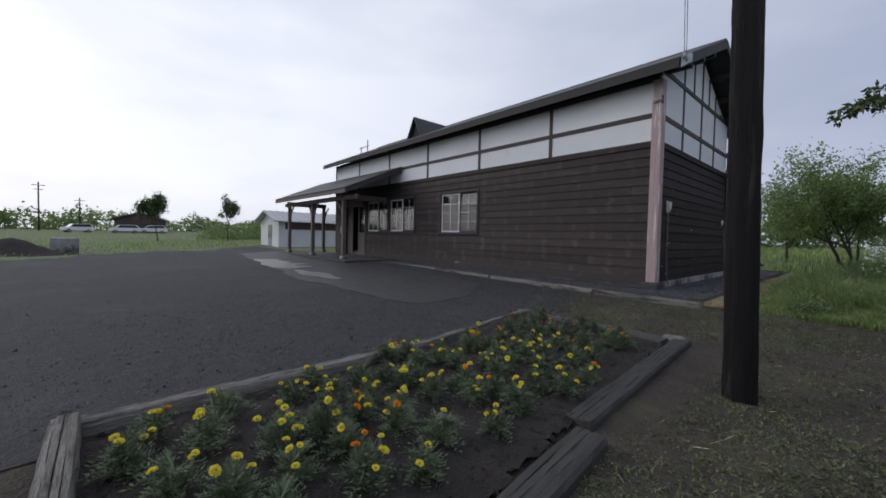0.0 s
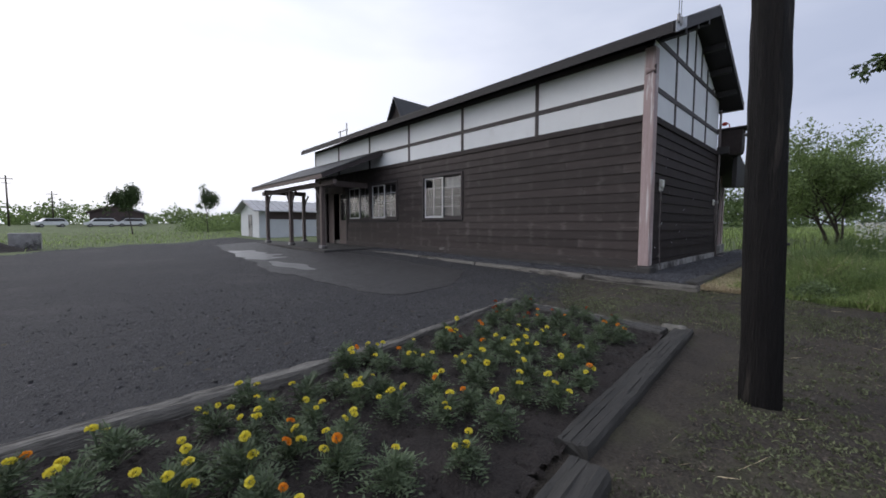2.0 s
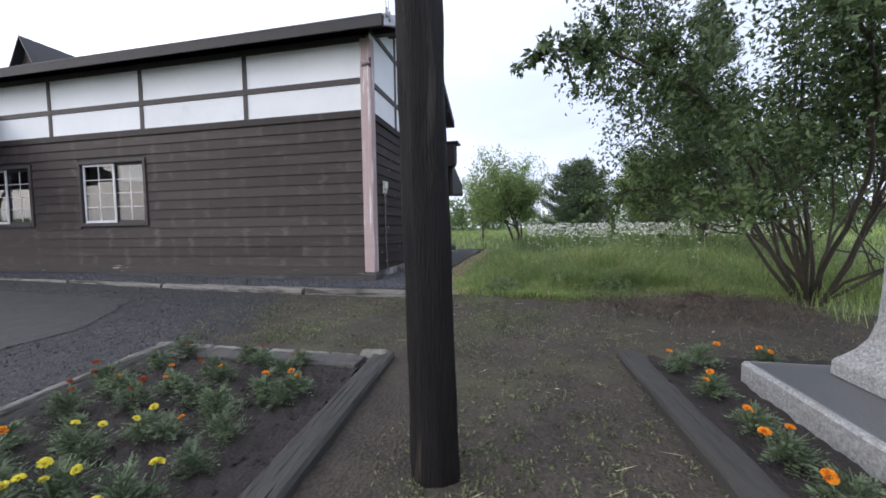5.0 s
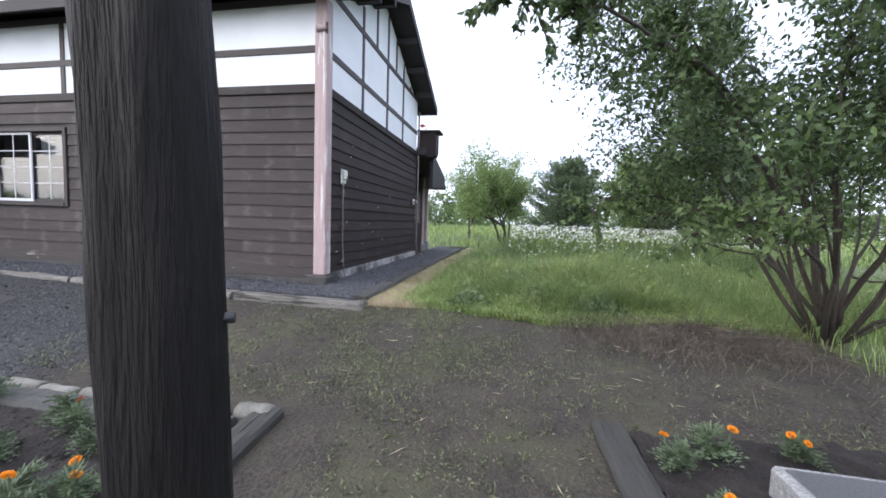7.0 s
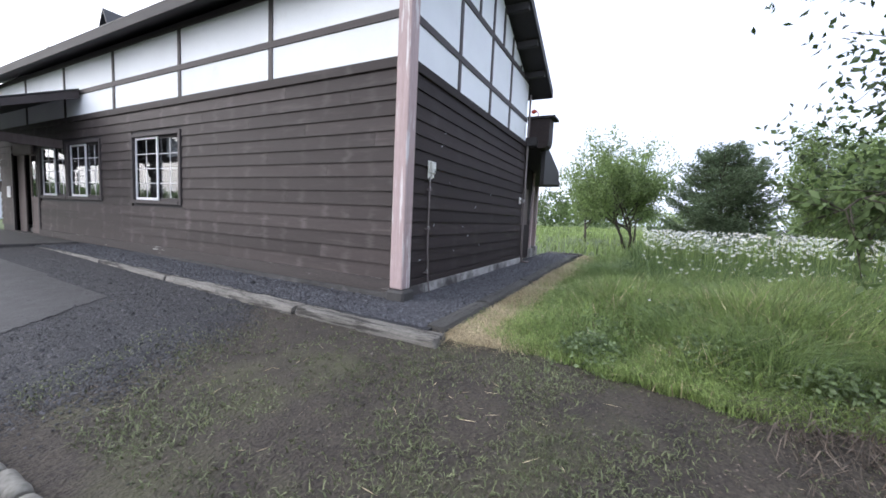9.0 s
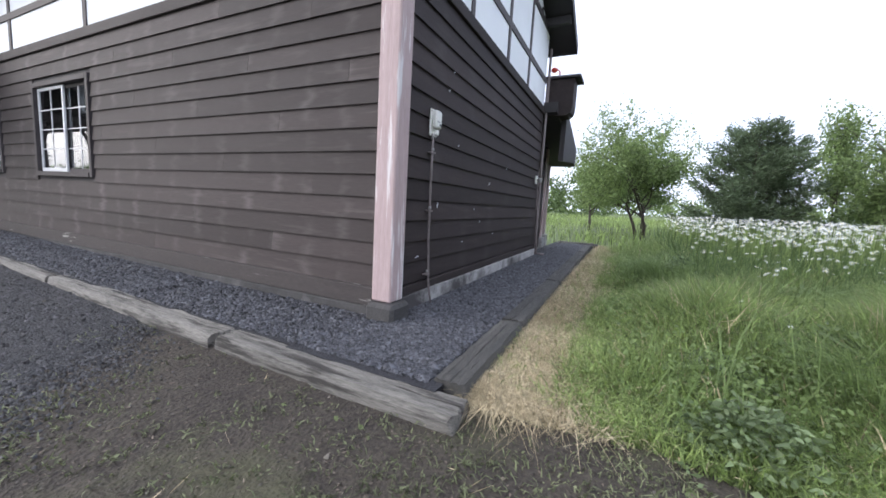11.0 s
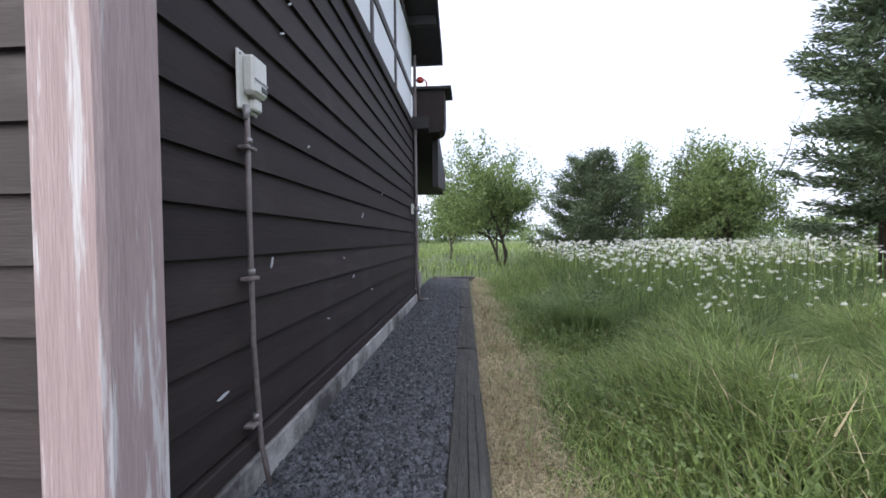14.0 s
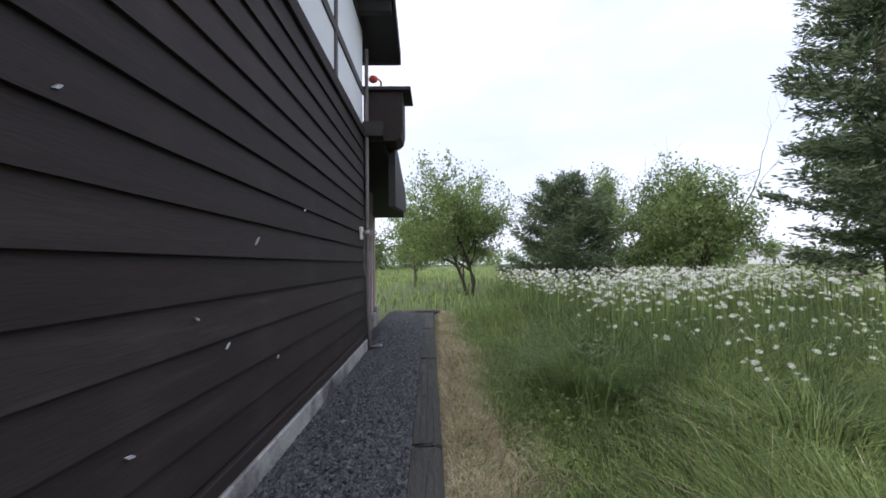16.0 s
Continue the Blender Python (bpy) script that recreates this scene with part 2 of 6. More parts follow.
RED_PAINT = surface("red_lamp_plastic", (0.35, 0.03, 0.02), (0.5, 0.05, 0.035), 5, (1, 1, 1), (0.3, 0.5), 0.0)
LEAF_BROAD = surface("broad_leaf_green", (0.085, 0.130, 0.045), (0.160, 0.230, 0.085), 2, (1, 1, 1), (0.5, 0.7), 0.0, 30, island=0.35, translucent=0.35)
# light leaf green, raised in tone to carry the haze on farther trees as well
LEAF_PALE = surface("light_leaf_green", (0.130, 0.190, 0.062), (0.250, 0.335, 0.130), 1.5, (1, 1, 1), (0.5, 0.7), 0.0, 30, island=0.35, translucent=0.45)
LEAF_DARK = surface("shrub_leaf_green", (0.034, 0.060, 0.020), (0.085, 0.130, 0.042), 2, (1, 1, 1), (0.5, 0.7), 0.0, 30, island=0.6, translucent=0.3)
LITTER = surface("dry_leaf_litter", (0.055, 0.042, 0.033), (0.17, 0.14, 0.11), 3, (1, 1, 1), (0.7, 0.9), 0.0, 20, island=0.5)
NEEDLE = surface("spruce_needle_green", (0.072, 0.108, 0.058), (0.142, 0.192, 0.102), 2, (1, 1, 1), (0.6, 0.8), 0.0, 30, island=0.35, translucent=0.15)
BARK = surface("grey_brown_bark", (0.030, 0.025, 0.020), (0.085, 0.070, 0.055), 8, (3, 3, 0.6), (0.8, 0.95), 0.8, 30, 0.5)
BLADE = surface("fresh_grass_green", (0.120, 0.185, 0.050), (0.36, 0.45, 0.165), 1.0, (1, 1, 1), (0.45, 0.65), 0.0, 20, island=0.62, translucent=0.45)
BLADE_DRY = surface("dry_straw", (0.30, 0.235, 0.135), (0.66, 0.57, 0.39), 1.4, (1, 1, 1), (0.7, 0.9), 0.0, 20, island=0.6, translucent=0.2)
WEED = surface("grey_green_weed_leaf", (0.066, 0.079, 0.036), (0.180, 0.200, 0.105), 1.2, (1, 1, 1), (0.6, 0.8), 0.0, 20, island=0.55, translucent=0.2)
PETAL_WHITE = surface("white_daisy_petal", (0.72, 0.73, 0.74), (0.82, 0.83, 0.84), 5, (1, 1, 1), (0.6, 0.8), 0.0, translucent=0.3)
PETAL_YELLOW = surface("lemon_marigold_petal", (0.70, 0.60, 0.04), (0.86, 0.78, 0.12), 30, (1, 1, 1), (0.6, 0.8), 0.0, 60, translucent=0.2)
PETAL_ORANGE = surface("orange_marigold_petal", (0.70, 0.24, 0.012), (0.84, 0.36, 0.02), 30, (1, 1, 1), (0.6, 0.8), 0.0, 60, translucent=0.2)
PETAL_RUST = surface("rust_marigold_petal", (0.22, 0.025, 0.012), (0.42, 0.10, 0.02), 30, (1, 1, 1), (0.6, 0.8), 0.0, 60, translucent=0.2)
MARIGOLD_LEAF = surface("marigold_leaf", (0.058, 0.088, 0.046), (0.140, 0.185, 0.100), 6, (1, 1, 1), (0.5, 0.7), 0.0, 30, island=0.3, vary=0.2, translucent=0.2)
DARK_ROOM = surface("dim_room_plaster", (0.12, 0.115, 0.11), (0.18, 0.172, 0.16), 1, (1, 1, 1), (0.8, 0.9), 0.05)
CURTAIN = surface("pale_curtain_cloth", (0.30, 0.30, 0.31), (0.42, 0.42, 0.43), 2, (1, 1, 1), (0.8, 0.9), 0.1)
SHED_WALL = surface("white_shed_sheet", (0.55, 0.57, 0.60), (0.66, 0.68, 0.71), 1, (1, 1, 1), (0.5, 0.7), 0.05)
SHED_ROOF = surface("pale_ribbed_roof_sheet", (0.34, 0.34, 0.36), (0.48, 0.48, 0.50), 2, (1, 1, 1), (0.4, 0.6), 0.1, stain=(0.30, 0.22, 0.18), stain_scale=0.8)
BARN_WALL = surface("dull_red_barn_boards", (0.060, 0.040, 0.040), (0.10, 0.070, 0.068), 0.6, (1, 1, 1), (0.7, 0.9), 0.1)
CAR_WHITE = surface("white_car_paint", (0.72, 0.73, 0.74), (0.78, 0.79, 0.80), 1, (1, 1, 1), (0.2, 0.3), 0.0)
RUBBER = surface("black_rubber", (0.015, 0.015, 0.015), (0.03, 0.03, 0.03), 5, (1, 1, 1), (0.7, 0.9), 0.0)


def glass(name):
    m = bpy.data.materials.new(name)
    m.use_nodes = True
    b = m.node_tree.nodes["Principled BSDF"]
    b.inputs["Base Color"].default_value = (0.75, 0.8, 0.82, 1)
    b.inputs["Roughness"].default_value = 0.02
    b.inputs["Transmission Weight"].default_value = 1.0
    b.inputs["IOR"].default_value = 1.5
    return m


GLASS = glass("window_glass")


# ---- mesh helpers ----
def mesh_object(name, bm, material, parent=None, label=""):
    me = bpy.data.meshes.new(name)
    bm.to_mesh(me)
    bm.free()
    me.materials.append(material)
    ob = new(name, me)
    if parent is not None:
        ob.parent = parent
    if label:
        ob["label"] = label
    return ob


def part(name, bm, material, parent, label=""):
    return mesh_object(name, bm, material, parent, label)


def soup(name, polys, material, parent=None, smooth=False):
    """One mesh of loose polygons, given as an array (count, corners, 3)."""
    polys = np.asarray(polys, np.float32)
    count, corners = polys.shape[:2]
    me = bpy.data.meshes.new(name)
    me.vertices.add(count * corners)
    me.vertices.foreach_set("co", polys.reshape(-1))
    me.loops.add(count * corners)
    me.loops.foreach_set("vertex_index", np.arange(count * corners, dtype=np.int32))
    me.polygons.add(count)
    me.polygons.foreach_set("loop_start", np.arange(0, count * corners, corners, dtype=np.int32))
    me.update(calc_edges=True)
    me.materials.append(material)
    ob = new(name, me)
    if parent is not None:
        ob.parent = parent
    return ob


def indexed(name, verts, faces, material, parent=None, smooth=False):
    """One mesh from vertex and face arrays, all faces with the same corner count."""
    verts, faces = np.asarray(verts, np.float32), np.asarray(faces, np.int32)
    me = bpy.data.meshes.new(name)
    me.vertices.add(len(verts))
    me.vertices.foreach_set("co", verts.reshape(-1))
    me.loops.add(faces.size)
    me.loops.foreach_set("vertex_index", faces.reshape(-1))
    me.polygons.add(len(faces))
    me.polygons.foreach_set("loop_start", np.arange(0, faces.size, faces.shape[1], dtype=np.int32))
    me.update(calc_edges=True)
    if smooth:
        me.polygons.foreach_set("use_smooth", np.ones(len(faces), bool))
    me.materials.append(material)
    ob = new(name, me)
    if parent is not None:
        ob.parent = parent
    return ob


def box(bm, lo, hi, bevel=0.0):
    c = [(a + b) / 2 for a, b in zip(lo, hi)]
    s = [abs(b - a) for a, b in zip(lo, hi)]
    made = bmesh.ops.create_cube(bm, size=1.0, matrix=Matrix.Translation(c) @ Matrix.Diagonal((*s, 1)))
    if bevel:
        edges = list({e for v in made["verts"] for e in v.link_edges})
        bmesh.ops.bevel(bm, geom=edges, offset=bevel, segments=1, affect="EDGES")
    return bm


def boxes(*spans, bevel=0.0):
    bm = bmesh.new()
    for lo, hi in spans:
        box(bm, lo, hi, bevel)
    return bm


def prism(points, axis, a, b):
    """A closed prism: an outline in the other two axes, drawn out along axis from a to b."""
    bm = bmesh.new()

    def place(p, q, s):
        return {"x": (s, p, q), "y": (p, s, q), "z": (p, q, s)}[axis]
    one = [bm.verts.new(place(p, q, a)) for p, q in points]
    two = [bm.verts.new(place(p, q, b)) for p, q in points]
    bm.faces.new(one)
    bm.faces.new(two[::-1])
    for i in range(len(points)):
        j = (i + 1) % len(points)
        bm.faces.new((one[i], two[i], two[j], one[j]))
    bmesh.ops.recalc_face_normals(bm, faces=bm.faces)
    return bm


def tube(bm, path, radius, sides=8):
    """A round tube along a path of points; radius may be a list."""
    path = [Vector(p) for p in path]
    radii = radius if isinstance(radius, (list, tuple)) else [radius] * len(path)
    rings = []
    for i, p in enumerate(path):
        way = (path[min(i + 1, len(path) - 1)] - path[max(i - 1, 0)]).normalized()
        side = way.cross(Vector((0, 0, 1)) if abs(way.z) < 0.9 else Vector((1, 0, 0))).normalized()
        other = side.cross(way)
        rings.append([bm.verts.new(p + radii[i] * (math.cos(a) * side + math.sin(a) * other)) for a in (2 * math.pi * k / sides for k in range(sides))])
    for r, s in zip(rings, rings[1:]):
        for k in range(sides):
            f = bm.faces.new((r[k], r[(k + 1) % sides], s[(k + 1) % sides], s[k]))
            f.smooth = True
    bm.faces.new(rings[0][::-1])
    bm.faces.new(rings[-1])
    return bm


def thing(name, label, category, group="", at=(0, 0, 0)):
    ob = new(name)
    ob.location = at
    return tagged(ob, label, category, group)


def setting(ob, label, category):
    return tagged(ob, label, category, kind="structure")


def smoothstep(a, b, v):
    q = np.clip((np.asarray(v, float) - a) / (b - a), 0, 1)
    return q * q * (3 - 2 * q)


def ground_z(x, y):
    x, y = np.asarray(x, float), np.asarray(y, float)
    z = 0.09 * smoothstep(5.5, 9.0, x) + 0.012 * np.clip(x - 20.5, 0, 40) + 0.0085 * np.clip(y - 16, 0, 120)
    z = z + 0.12 * smoothstep(4.5, 12.5, y) * smoothstep(30, 20, y) * smoothstep(2.5, 7.5, x) * smoothstep(30, 20, x)
    return z + 0.03 * np.sin(x * 0.9 + 1) * np.sin(y * 0.7) * smoothstep(9.5, 14, np.hypot(x - 5, y - 5)) - 0.03 * smoothstep(4, -2, x)


def gz(x, y):
    return float(ground_z(x, y))


# ---- ground ----
def spread(near, far, step, count):
    a = np.arange(near[0], near[1] + step / 2, step)
    g = np.geomspace(step * 1.5, far, count)
    return np.concatenate([near[0] - g[::-1], a, near[1] + g])


def sheet(name, xs, ys, lift, material, keep=None, jitter=0.0):
    X, Y = np.meshgrid(xs, ys, indexing="ij")
    Z = ground_z(X, Y) + lift
    if jitter:
        Z = Z + rng.normal(0, jitter, Z.shape)
    V = np.stack([X, Y, Z], -1).reshape(-1, 3)
    a = np.arange(X.size).reshape(X.shape)
    F = np.stack([a[:-1, :-1], a[1:, :-1], a[1:, 1:], a[:-1, 1:]], -1).reshape(-1, 4)
    if keep is not None:
        mid = V[F].mean(1)
        F = F[keep(mid[:, 0], mid[:, 1])]
        used = np.unique(F)
        back = np.zeros(len(V), np.int64)
        back[used] = np.arange(len(used))
        V, F = V[used], back[F]
    return indexed(name, V, F, material, smooth=True)


def wobble(s, amount=0.15):
    return amount * (np.sin(s * 2.3) + 0.6 * np.sin(s * 5.1 + 1) + 0.4 * np.sin(s * 11.7 + 2))


def lot_edge(x):
    """How far south the cinder lot reaches at each x."""
    return np.where(x < 6.1, 3.1, 3.9 + (x - 6.1) * 0.42 + wobble(x, 0.12))


def in_lot(x, y):
    far = 24 + 0.75 * x + wobble(x * 0.4, 0.8)
    return (x < 8.82 + 0.022 * (y - 2)) & (y > lot_edge(x)) & (y < far) & (x > -40 + wobble(y * 0.2, 1.5))


def turf_end(y):
    """How far east the trodden ground reaches before the meadow."""
    return np.interp(y, (-3.4, -2.0, -0.6, 0.1, 0.8, 1.5, 2.1), (9.1, 9.0, 8.85, 8.85, 9.0, 9.25, 9.4)) + wobble(y * 1.3, 0.06)


def in_turf(x, y):
    return (x > -6) & (x < turf_end(y)) & (y > -3.4 + wobble(x, 0.2) - 0.35 * (9 - x) * (x < 9)) & (y < 6.5) & ((x < 8.98) | (y < 2.15))


def covered(x, y):
    """Where the forecourt or the trodden turf lies over the meadow ground, well inside their edges."""
    ok = np.ones(np.shape(x), bool)
    for dx in (-0.55, 0.0, 0.55):
        for dy in (-0.55, 0.0, 0.55):
            ok &= in_lot(x + dx, y + dy) | in_turf(x + dx, y + dy)
    return ok


GXS, GYS = spread((-6, 26), 1500, 0.5, 26), spread((-8, 34), 1500, 0.5, 26)
ground = setting(sheet("ground", GXS, GYS, 0.0, MEADOW), "wide green meadow ground reaching the horizon", "ground")
for v in ground.data.vertices:
    if covered(np.array(v.co.x), np.array(v.co.y)):
        v.co.z -= 0.10

setting(sheet("ground_turf", np.arange(-6, 10, 0.08), np.arange(-8.4, 6.8, 0.08), 0.006, TURF, in_turf, 0.004), "trodden dark soil with thin moss and turf", "ground")
setting(sheet("road_lot", np.concatenate([np.arange(-45, -3, 1.0), np.arange(-3, 9.1, 0.07)]), np.concatenate([np.arange(2.7, 14, 0.07), np.arange(14, 36, 0.5)]), 0.014, LOT, in_lot, 0.003), "dark cinder and fine gravel forecourt", "forecourt")


def in_apron(x, y):
    edge = 5.62 + 0.72 * (x - 6.42) * (x > 6.42) + 1.5 * np.clip(5.2 - x, 0, 9) + wobble(x, 0.03)
    left = 4.6 + 0.10 * np.abs(y - 10) + wobble(y * 0.7, 0.06)
    return (y > edge) & (x > left) & (x < 7.75 + 0.02 * y) & (y < 22)


setting(sheet("pavement_apron", np.arange(2.5, 8.3, 0.05), np.arange(5, 22.2, 0.05), 0.024, ASPHALT, in_apron, 0.001), "smooth damp asphalt apron before the porch", "pavement")

def in_wet(x, y):
    """Shallow wet patches left on the apron before the porch."""
    one = ((x - 5.55) / 0.75) ** 2 + ((y - 15.2) / 2.6) ** 2
    two = ((x - 5.35) / 0.32) ** 2 + ((y - 10.9) / 1.3) ** 2
    rough = 0.45 * np.sin(x * 5.3 + y * 1.7) * np.sin(y * 3.1 - x * 2.2)
    return np.minimum(one, two) + rough < 0.85


setting(sheet("water_film", np.arange(4.6, 6.6, 0.05), np.arange(9.3, 18.5, 0.06), 0.029, WET, lambda x, y: in_wet(x, y) & in_apron(x, y), 0.0), "shallow wet patches shining on the asphalt", "water")

# gravel strip round the building
G0 = 0.20
def strip_z(x, y):
    """The gravel lies level along the gable and climbs with the forecourt along the front."""
    return G0 + 0.07 * smoothstep(4.5, 12.5, y)


strip = boxes(((8.9, 2.3, 0.0), (20.3, 3.5, G0)))
for a in np.arange(3.5, 13.0, 0.25):
    z = float(strip_z(0, a + 0.125))
    box(strip, (8.95, a, 0.0), (9.9, a + 0.25, z))
setting(mesh_object("ground_gravel", strip, GRAVEL_BED), "charcoal crushed stone strip round the building", "gravel")

# ---- the station building ----
FX, GY, EX, BX = 9.9, 3.33, 19.2, 15.72          # front plane, gable plane, far end, back plane
BASE, BELT, MID, PLATE, EAVE = 0.47, 3.47, 4.06, 4.90, 4.86
STUDS_Y = [6.02, 8.68, 11.36, 14.0, 16.65]
STUDS_X = [11.45, 12.92, 14.2]
WIN = [(8.72, 10.52, 1.44, 2.80), (12.14, 13.88, 1.46, 2.80), (14.06, 15.78, 1.46, 2.80)]
DOOR = (16.02, 18.0, BASE - 0.16, 2.72)
OPEN_F = WIN + [DOOR]


def wall_body(name, plane, span, openings, top, thick, along, material):
    """A wall of real thickness with its openings cut through."""
    cuts = sorted({span[0], span[1], *[v for o in openings for v in o[:2]]})
    bm = bmesh.new()
    for a, b in zip(cuts, cuts[1:]):
        inside = [o for o in openings if o[0] <= a and o[1] >= b]
        bands = [(0.1, inside[0][2]), (inside[0][3], top)] if inside else [(0.1, top)]
        for z0, z1 in bands:
            if z1 - z0 > 0.01:
                lo, hi = ((plane, a, z0), (plane + thick, b, z1)) if along == "y" else ((a, plane, z0), (b, plane + thick, z1))
                box(bm, lo, hi)
    return mesh_object(name, bm, material)


wall_front = setting(wall_body("wall_front", FX, (GY + 0.15, EX), OPEN_F, PLATE, 0.15, "y", SOFFIT), "dark brown lapped board wall under white plaster panels", "wall")
wall_gable = setting(wall_body("wall_gable", GY, (FX, BX), [], PLATE, 0.15, "x", SOFFIT), "dark brown lapped board gable wall with half timbering", "wall")
gable_top = part("gable_infill", prism([(FX, PLATE), (BX, PLATE), ((FX + BX) / 2, 6.30)], "y", GY + 0.004, GY + 0.15), SOFFIT, wall_gable)
wall_back = setting(wall_body("wall_back", BX - 0.15, (GY + 0.15, EX), [], PLATE, 0.15, "y", SOFFIT), "dark board back wall", "wall")
wall_end = setting(wall_body("wall_end", EX - 0.15, (FX + 0.15, BX - 0.15), [], PLATE, 0.15, "x", SOFFIT), "dark board end wall", "wall")
part("gable_infill", prism([(FX, PLATE), (BX, PLATE), ((FX + BX) / 2, 6.30)], "y", EX - 0.15, EX - 0.004), PLASTER, wall_end)
setting(mesh_object("floor", boxes(((FX + 0.15, GY + 0.15, 0.1), (BX - 0.15, EX - 0.15, BASE - 0.03))), DARK_ROOM), "plain dim floor inside the building", "floor")
setting(mesh_object("ceiling", boxes(((FX + 0.15, GY + 0.15, 3.3), (BX - 0.15, EX - 0.15, 3.36))), DARK_ROOM), "plain ceiling inside the building", "ceiling")
setting(mesh_object("wall_inner", boxes(((12.9, GY + 0.15, 0.45), (13.0, EX - 0.15, 3.3)), ((10.05, 10.7, 0.45), (12.9, 10.8, 3.3)), ((10.05, 15.9, 0.45), (12.9, 16.0, 3.3))), DARK_ROOM), "pale plaster partition inside the building", "wall")

# concrete footing under the boards
plinth = setting(mesh_object("trim_plinth", boxes(((FX + 0.10, GY - 0.075, 0.0), (BX + 0.02, GY - 0.002, 0.36)), bevel=0.008), CONCRETE), "stained concrete footing with flaking white paint", "footing")
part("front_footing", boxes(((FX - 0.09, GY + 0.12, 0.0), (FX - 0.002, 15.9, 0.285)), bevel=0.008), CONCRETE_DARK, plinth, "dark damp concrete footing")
part("sill_board", boxes(((FX - 0.075, GY + 0.12, 0.288), (FX - 0.003, 15.9, 0.468)), bevel=0.006), SILL_PAINT, plinth)
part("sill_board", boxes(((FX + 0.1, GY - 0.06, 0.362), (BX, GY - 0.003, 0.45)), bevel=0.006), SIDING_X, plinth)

# lapped boards, one by one
ROWS_OF_BOARDS = 14
ROW_H = (BELT - 0.11 - BASE) / ROWS_OF_BOARDS


def board(parent, along, a, b, z0, z1):
    """A board of lapped siding: thin at its top, proud at its lower edge."""
    lip, top, sag = 0.036, 0.012, rng.normal(0, 0.0012)
    if along == "y":
        outline = [(FX - lip, z0 + sag), (FX - 0.002, z0 + sag), (FX - 0.002, z1 + 0.012), (FX - top, z1 + 0.012)]
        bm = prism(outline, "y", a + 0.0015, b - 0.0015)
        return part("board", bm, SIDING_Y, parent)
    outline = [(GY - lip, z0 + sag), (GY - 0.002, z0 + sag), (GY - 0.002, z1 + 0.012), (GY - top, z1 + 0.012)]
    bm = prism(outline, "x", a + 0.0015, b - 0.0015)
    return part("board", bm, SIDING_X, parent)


def clear_spans(a, b, z0, z1, openings, margin):
    spans = [(a, b)]
    for o in openings:
        if z1 > o[2] - margin and z0 < o[3] + margin:
            spans = [q for s in spans for q in ((s[0], min(s[1], o[0] - margin)), (max(s[0], o[1] + margin), s[1])) if q[1] - q[0] > 0.03]
    return spans


for r in range(ROWS_OF_BOARDS):
    z0, z1 = BASE + r * ROW_H, BASE + (r + 1) * ROW_H
    joints = [GY + 0.12] + sorted(GY + 0.12 + ((r * 1.37 + 3.64 * k) % 15.6) for k in range(4)) + [EX]
    for a, b in zip(joints, joints[1:]):
        if b - a < 0.3:
            continue
        for s in clear_spans(a, b, z0, z1, OPEN_F, 0.09):
            board(wall_front, "y", s[0], s[1], z0, z1)
    joints = [FX + 0.12, BX]
    for a, b in zip(joints, joints[1:]):
        if b - a > 0.3:
            board(wall_gable, "x", a, b, z0, z1)

# belt course, rails, studs and plaster panels
part("belt_board", boxes(((FX - 0.05, GY + 0.11, BELT - 0.11), (FX - 0.002, EX, BELT + 0.03)), bevel=0.006), SIDING_Y, wall_front)
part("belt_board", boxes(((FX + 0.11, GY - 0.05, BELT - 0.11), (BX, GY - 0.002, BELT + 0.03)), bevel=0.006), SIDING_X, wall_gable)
part("rail", boxes(((FX - 0.032, GY + 0.11, MID - 0.055), (FX - 0.002, EX, MID + 0.055)), bevel=0.004), TRIM, wall_front)
part("rail", boxes(((FX - 0.034, GY + 0.11, PLATE - 0.12), (FX - 0.002, EX, PLATE)), bevel=0.004), TRIM, wall_front)
part("rail", boxes(((FX + 0.11, GY - 0.032, MID - 0.055), (BX, GY - 0.002, MID + 0.055)), bevel=0.004), TRIM, wall_gable)
part("rail", boxes(((FX + 0.11, GY - 0.034, 5.0), (BX - 0.1, GY - 0.002, 5.11)), bevel=0.004), TRIM, wall_gable)
ys = [GY + 0.11] + STUDS_Y + [EX]
for a, b in zip(ys, ys[1:]):
    for z0, z1 in ((BELT + 0.03, MID - 0.055), (MID + 0.055, PLATE - 0.12)):
        part("plaster_panel", boxes(((FX - 0.012, a + 0.002, z0), (FX - 0.001, b - 0.002, z1))), PLASTER, wall_front)
for y in STUDS_Y + [EX - 0.05]:
    part("stud", boxes(((FX - 0.030, y - 0.05, BELT + 0.03), (FX - 0.013, y + 0.05, MID - 0.055)), ((FX - 0.030, y - 0.05, MID + 0.055), (FX - 0.013, y + 0.05, PLATE - 0.12)), bevel=0.003), TRIM, wall_front)
xs = [FX + 0.11] + STUDS_X + [BX]
for a, b in zip(xs, xs[1:]):
    for z0, z1 in ((BELT + 0.03, MID - 0.055), (MID + 0.055, 5.0)):
        part("plaster_panel", boxes(((a + 0.002, GY - 0.012, z0), (b - 0.002, GY - 0.001, z1))), PLASTER, wall_gable)
MIDX = (FX + BX) / 2
part("plaster_panel", prism([(FX + 0.45, 5.11), (BX - 0.45, 5.11), (MIDX, 6.24)], "y", GY - 0.012, GY + 0.003), PLASTER, wall_gable)
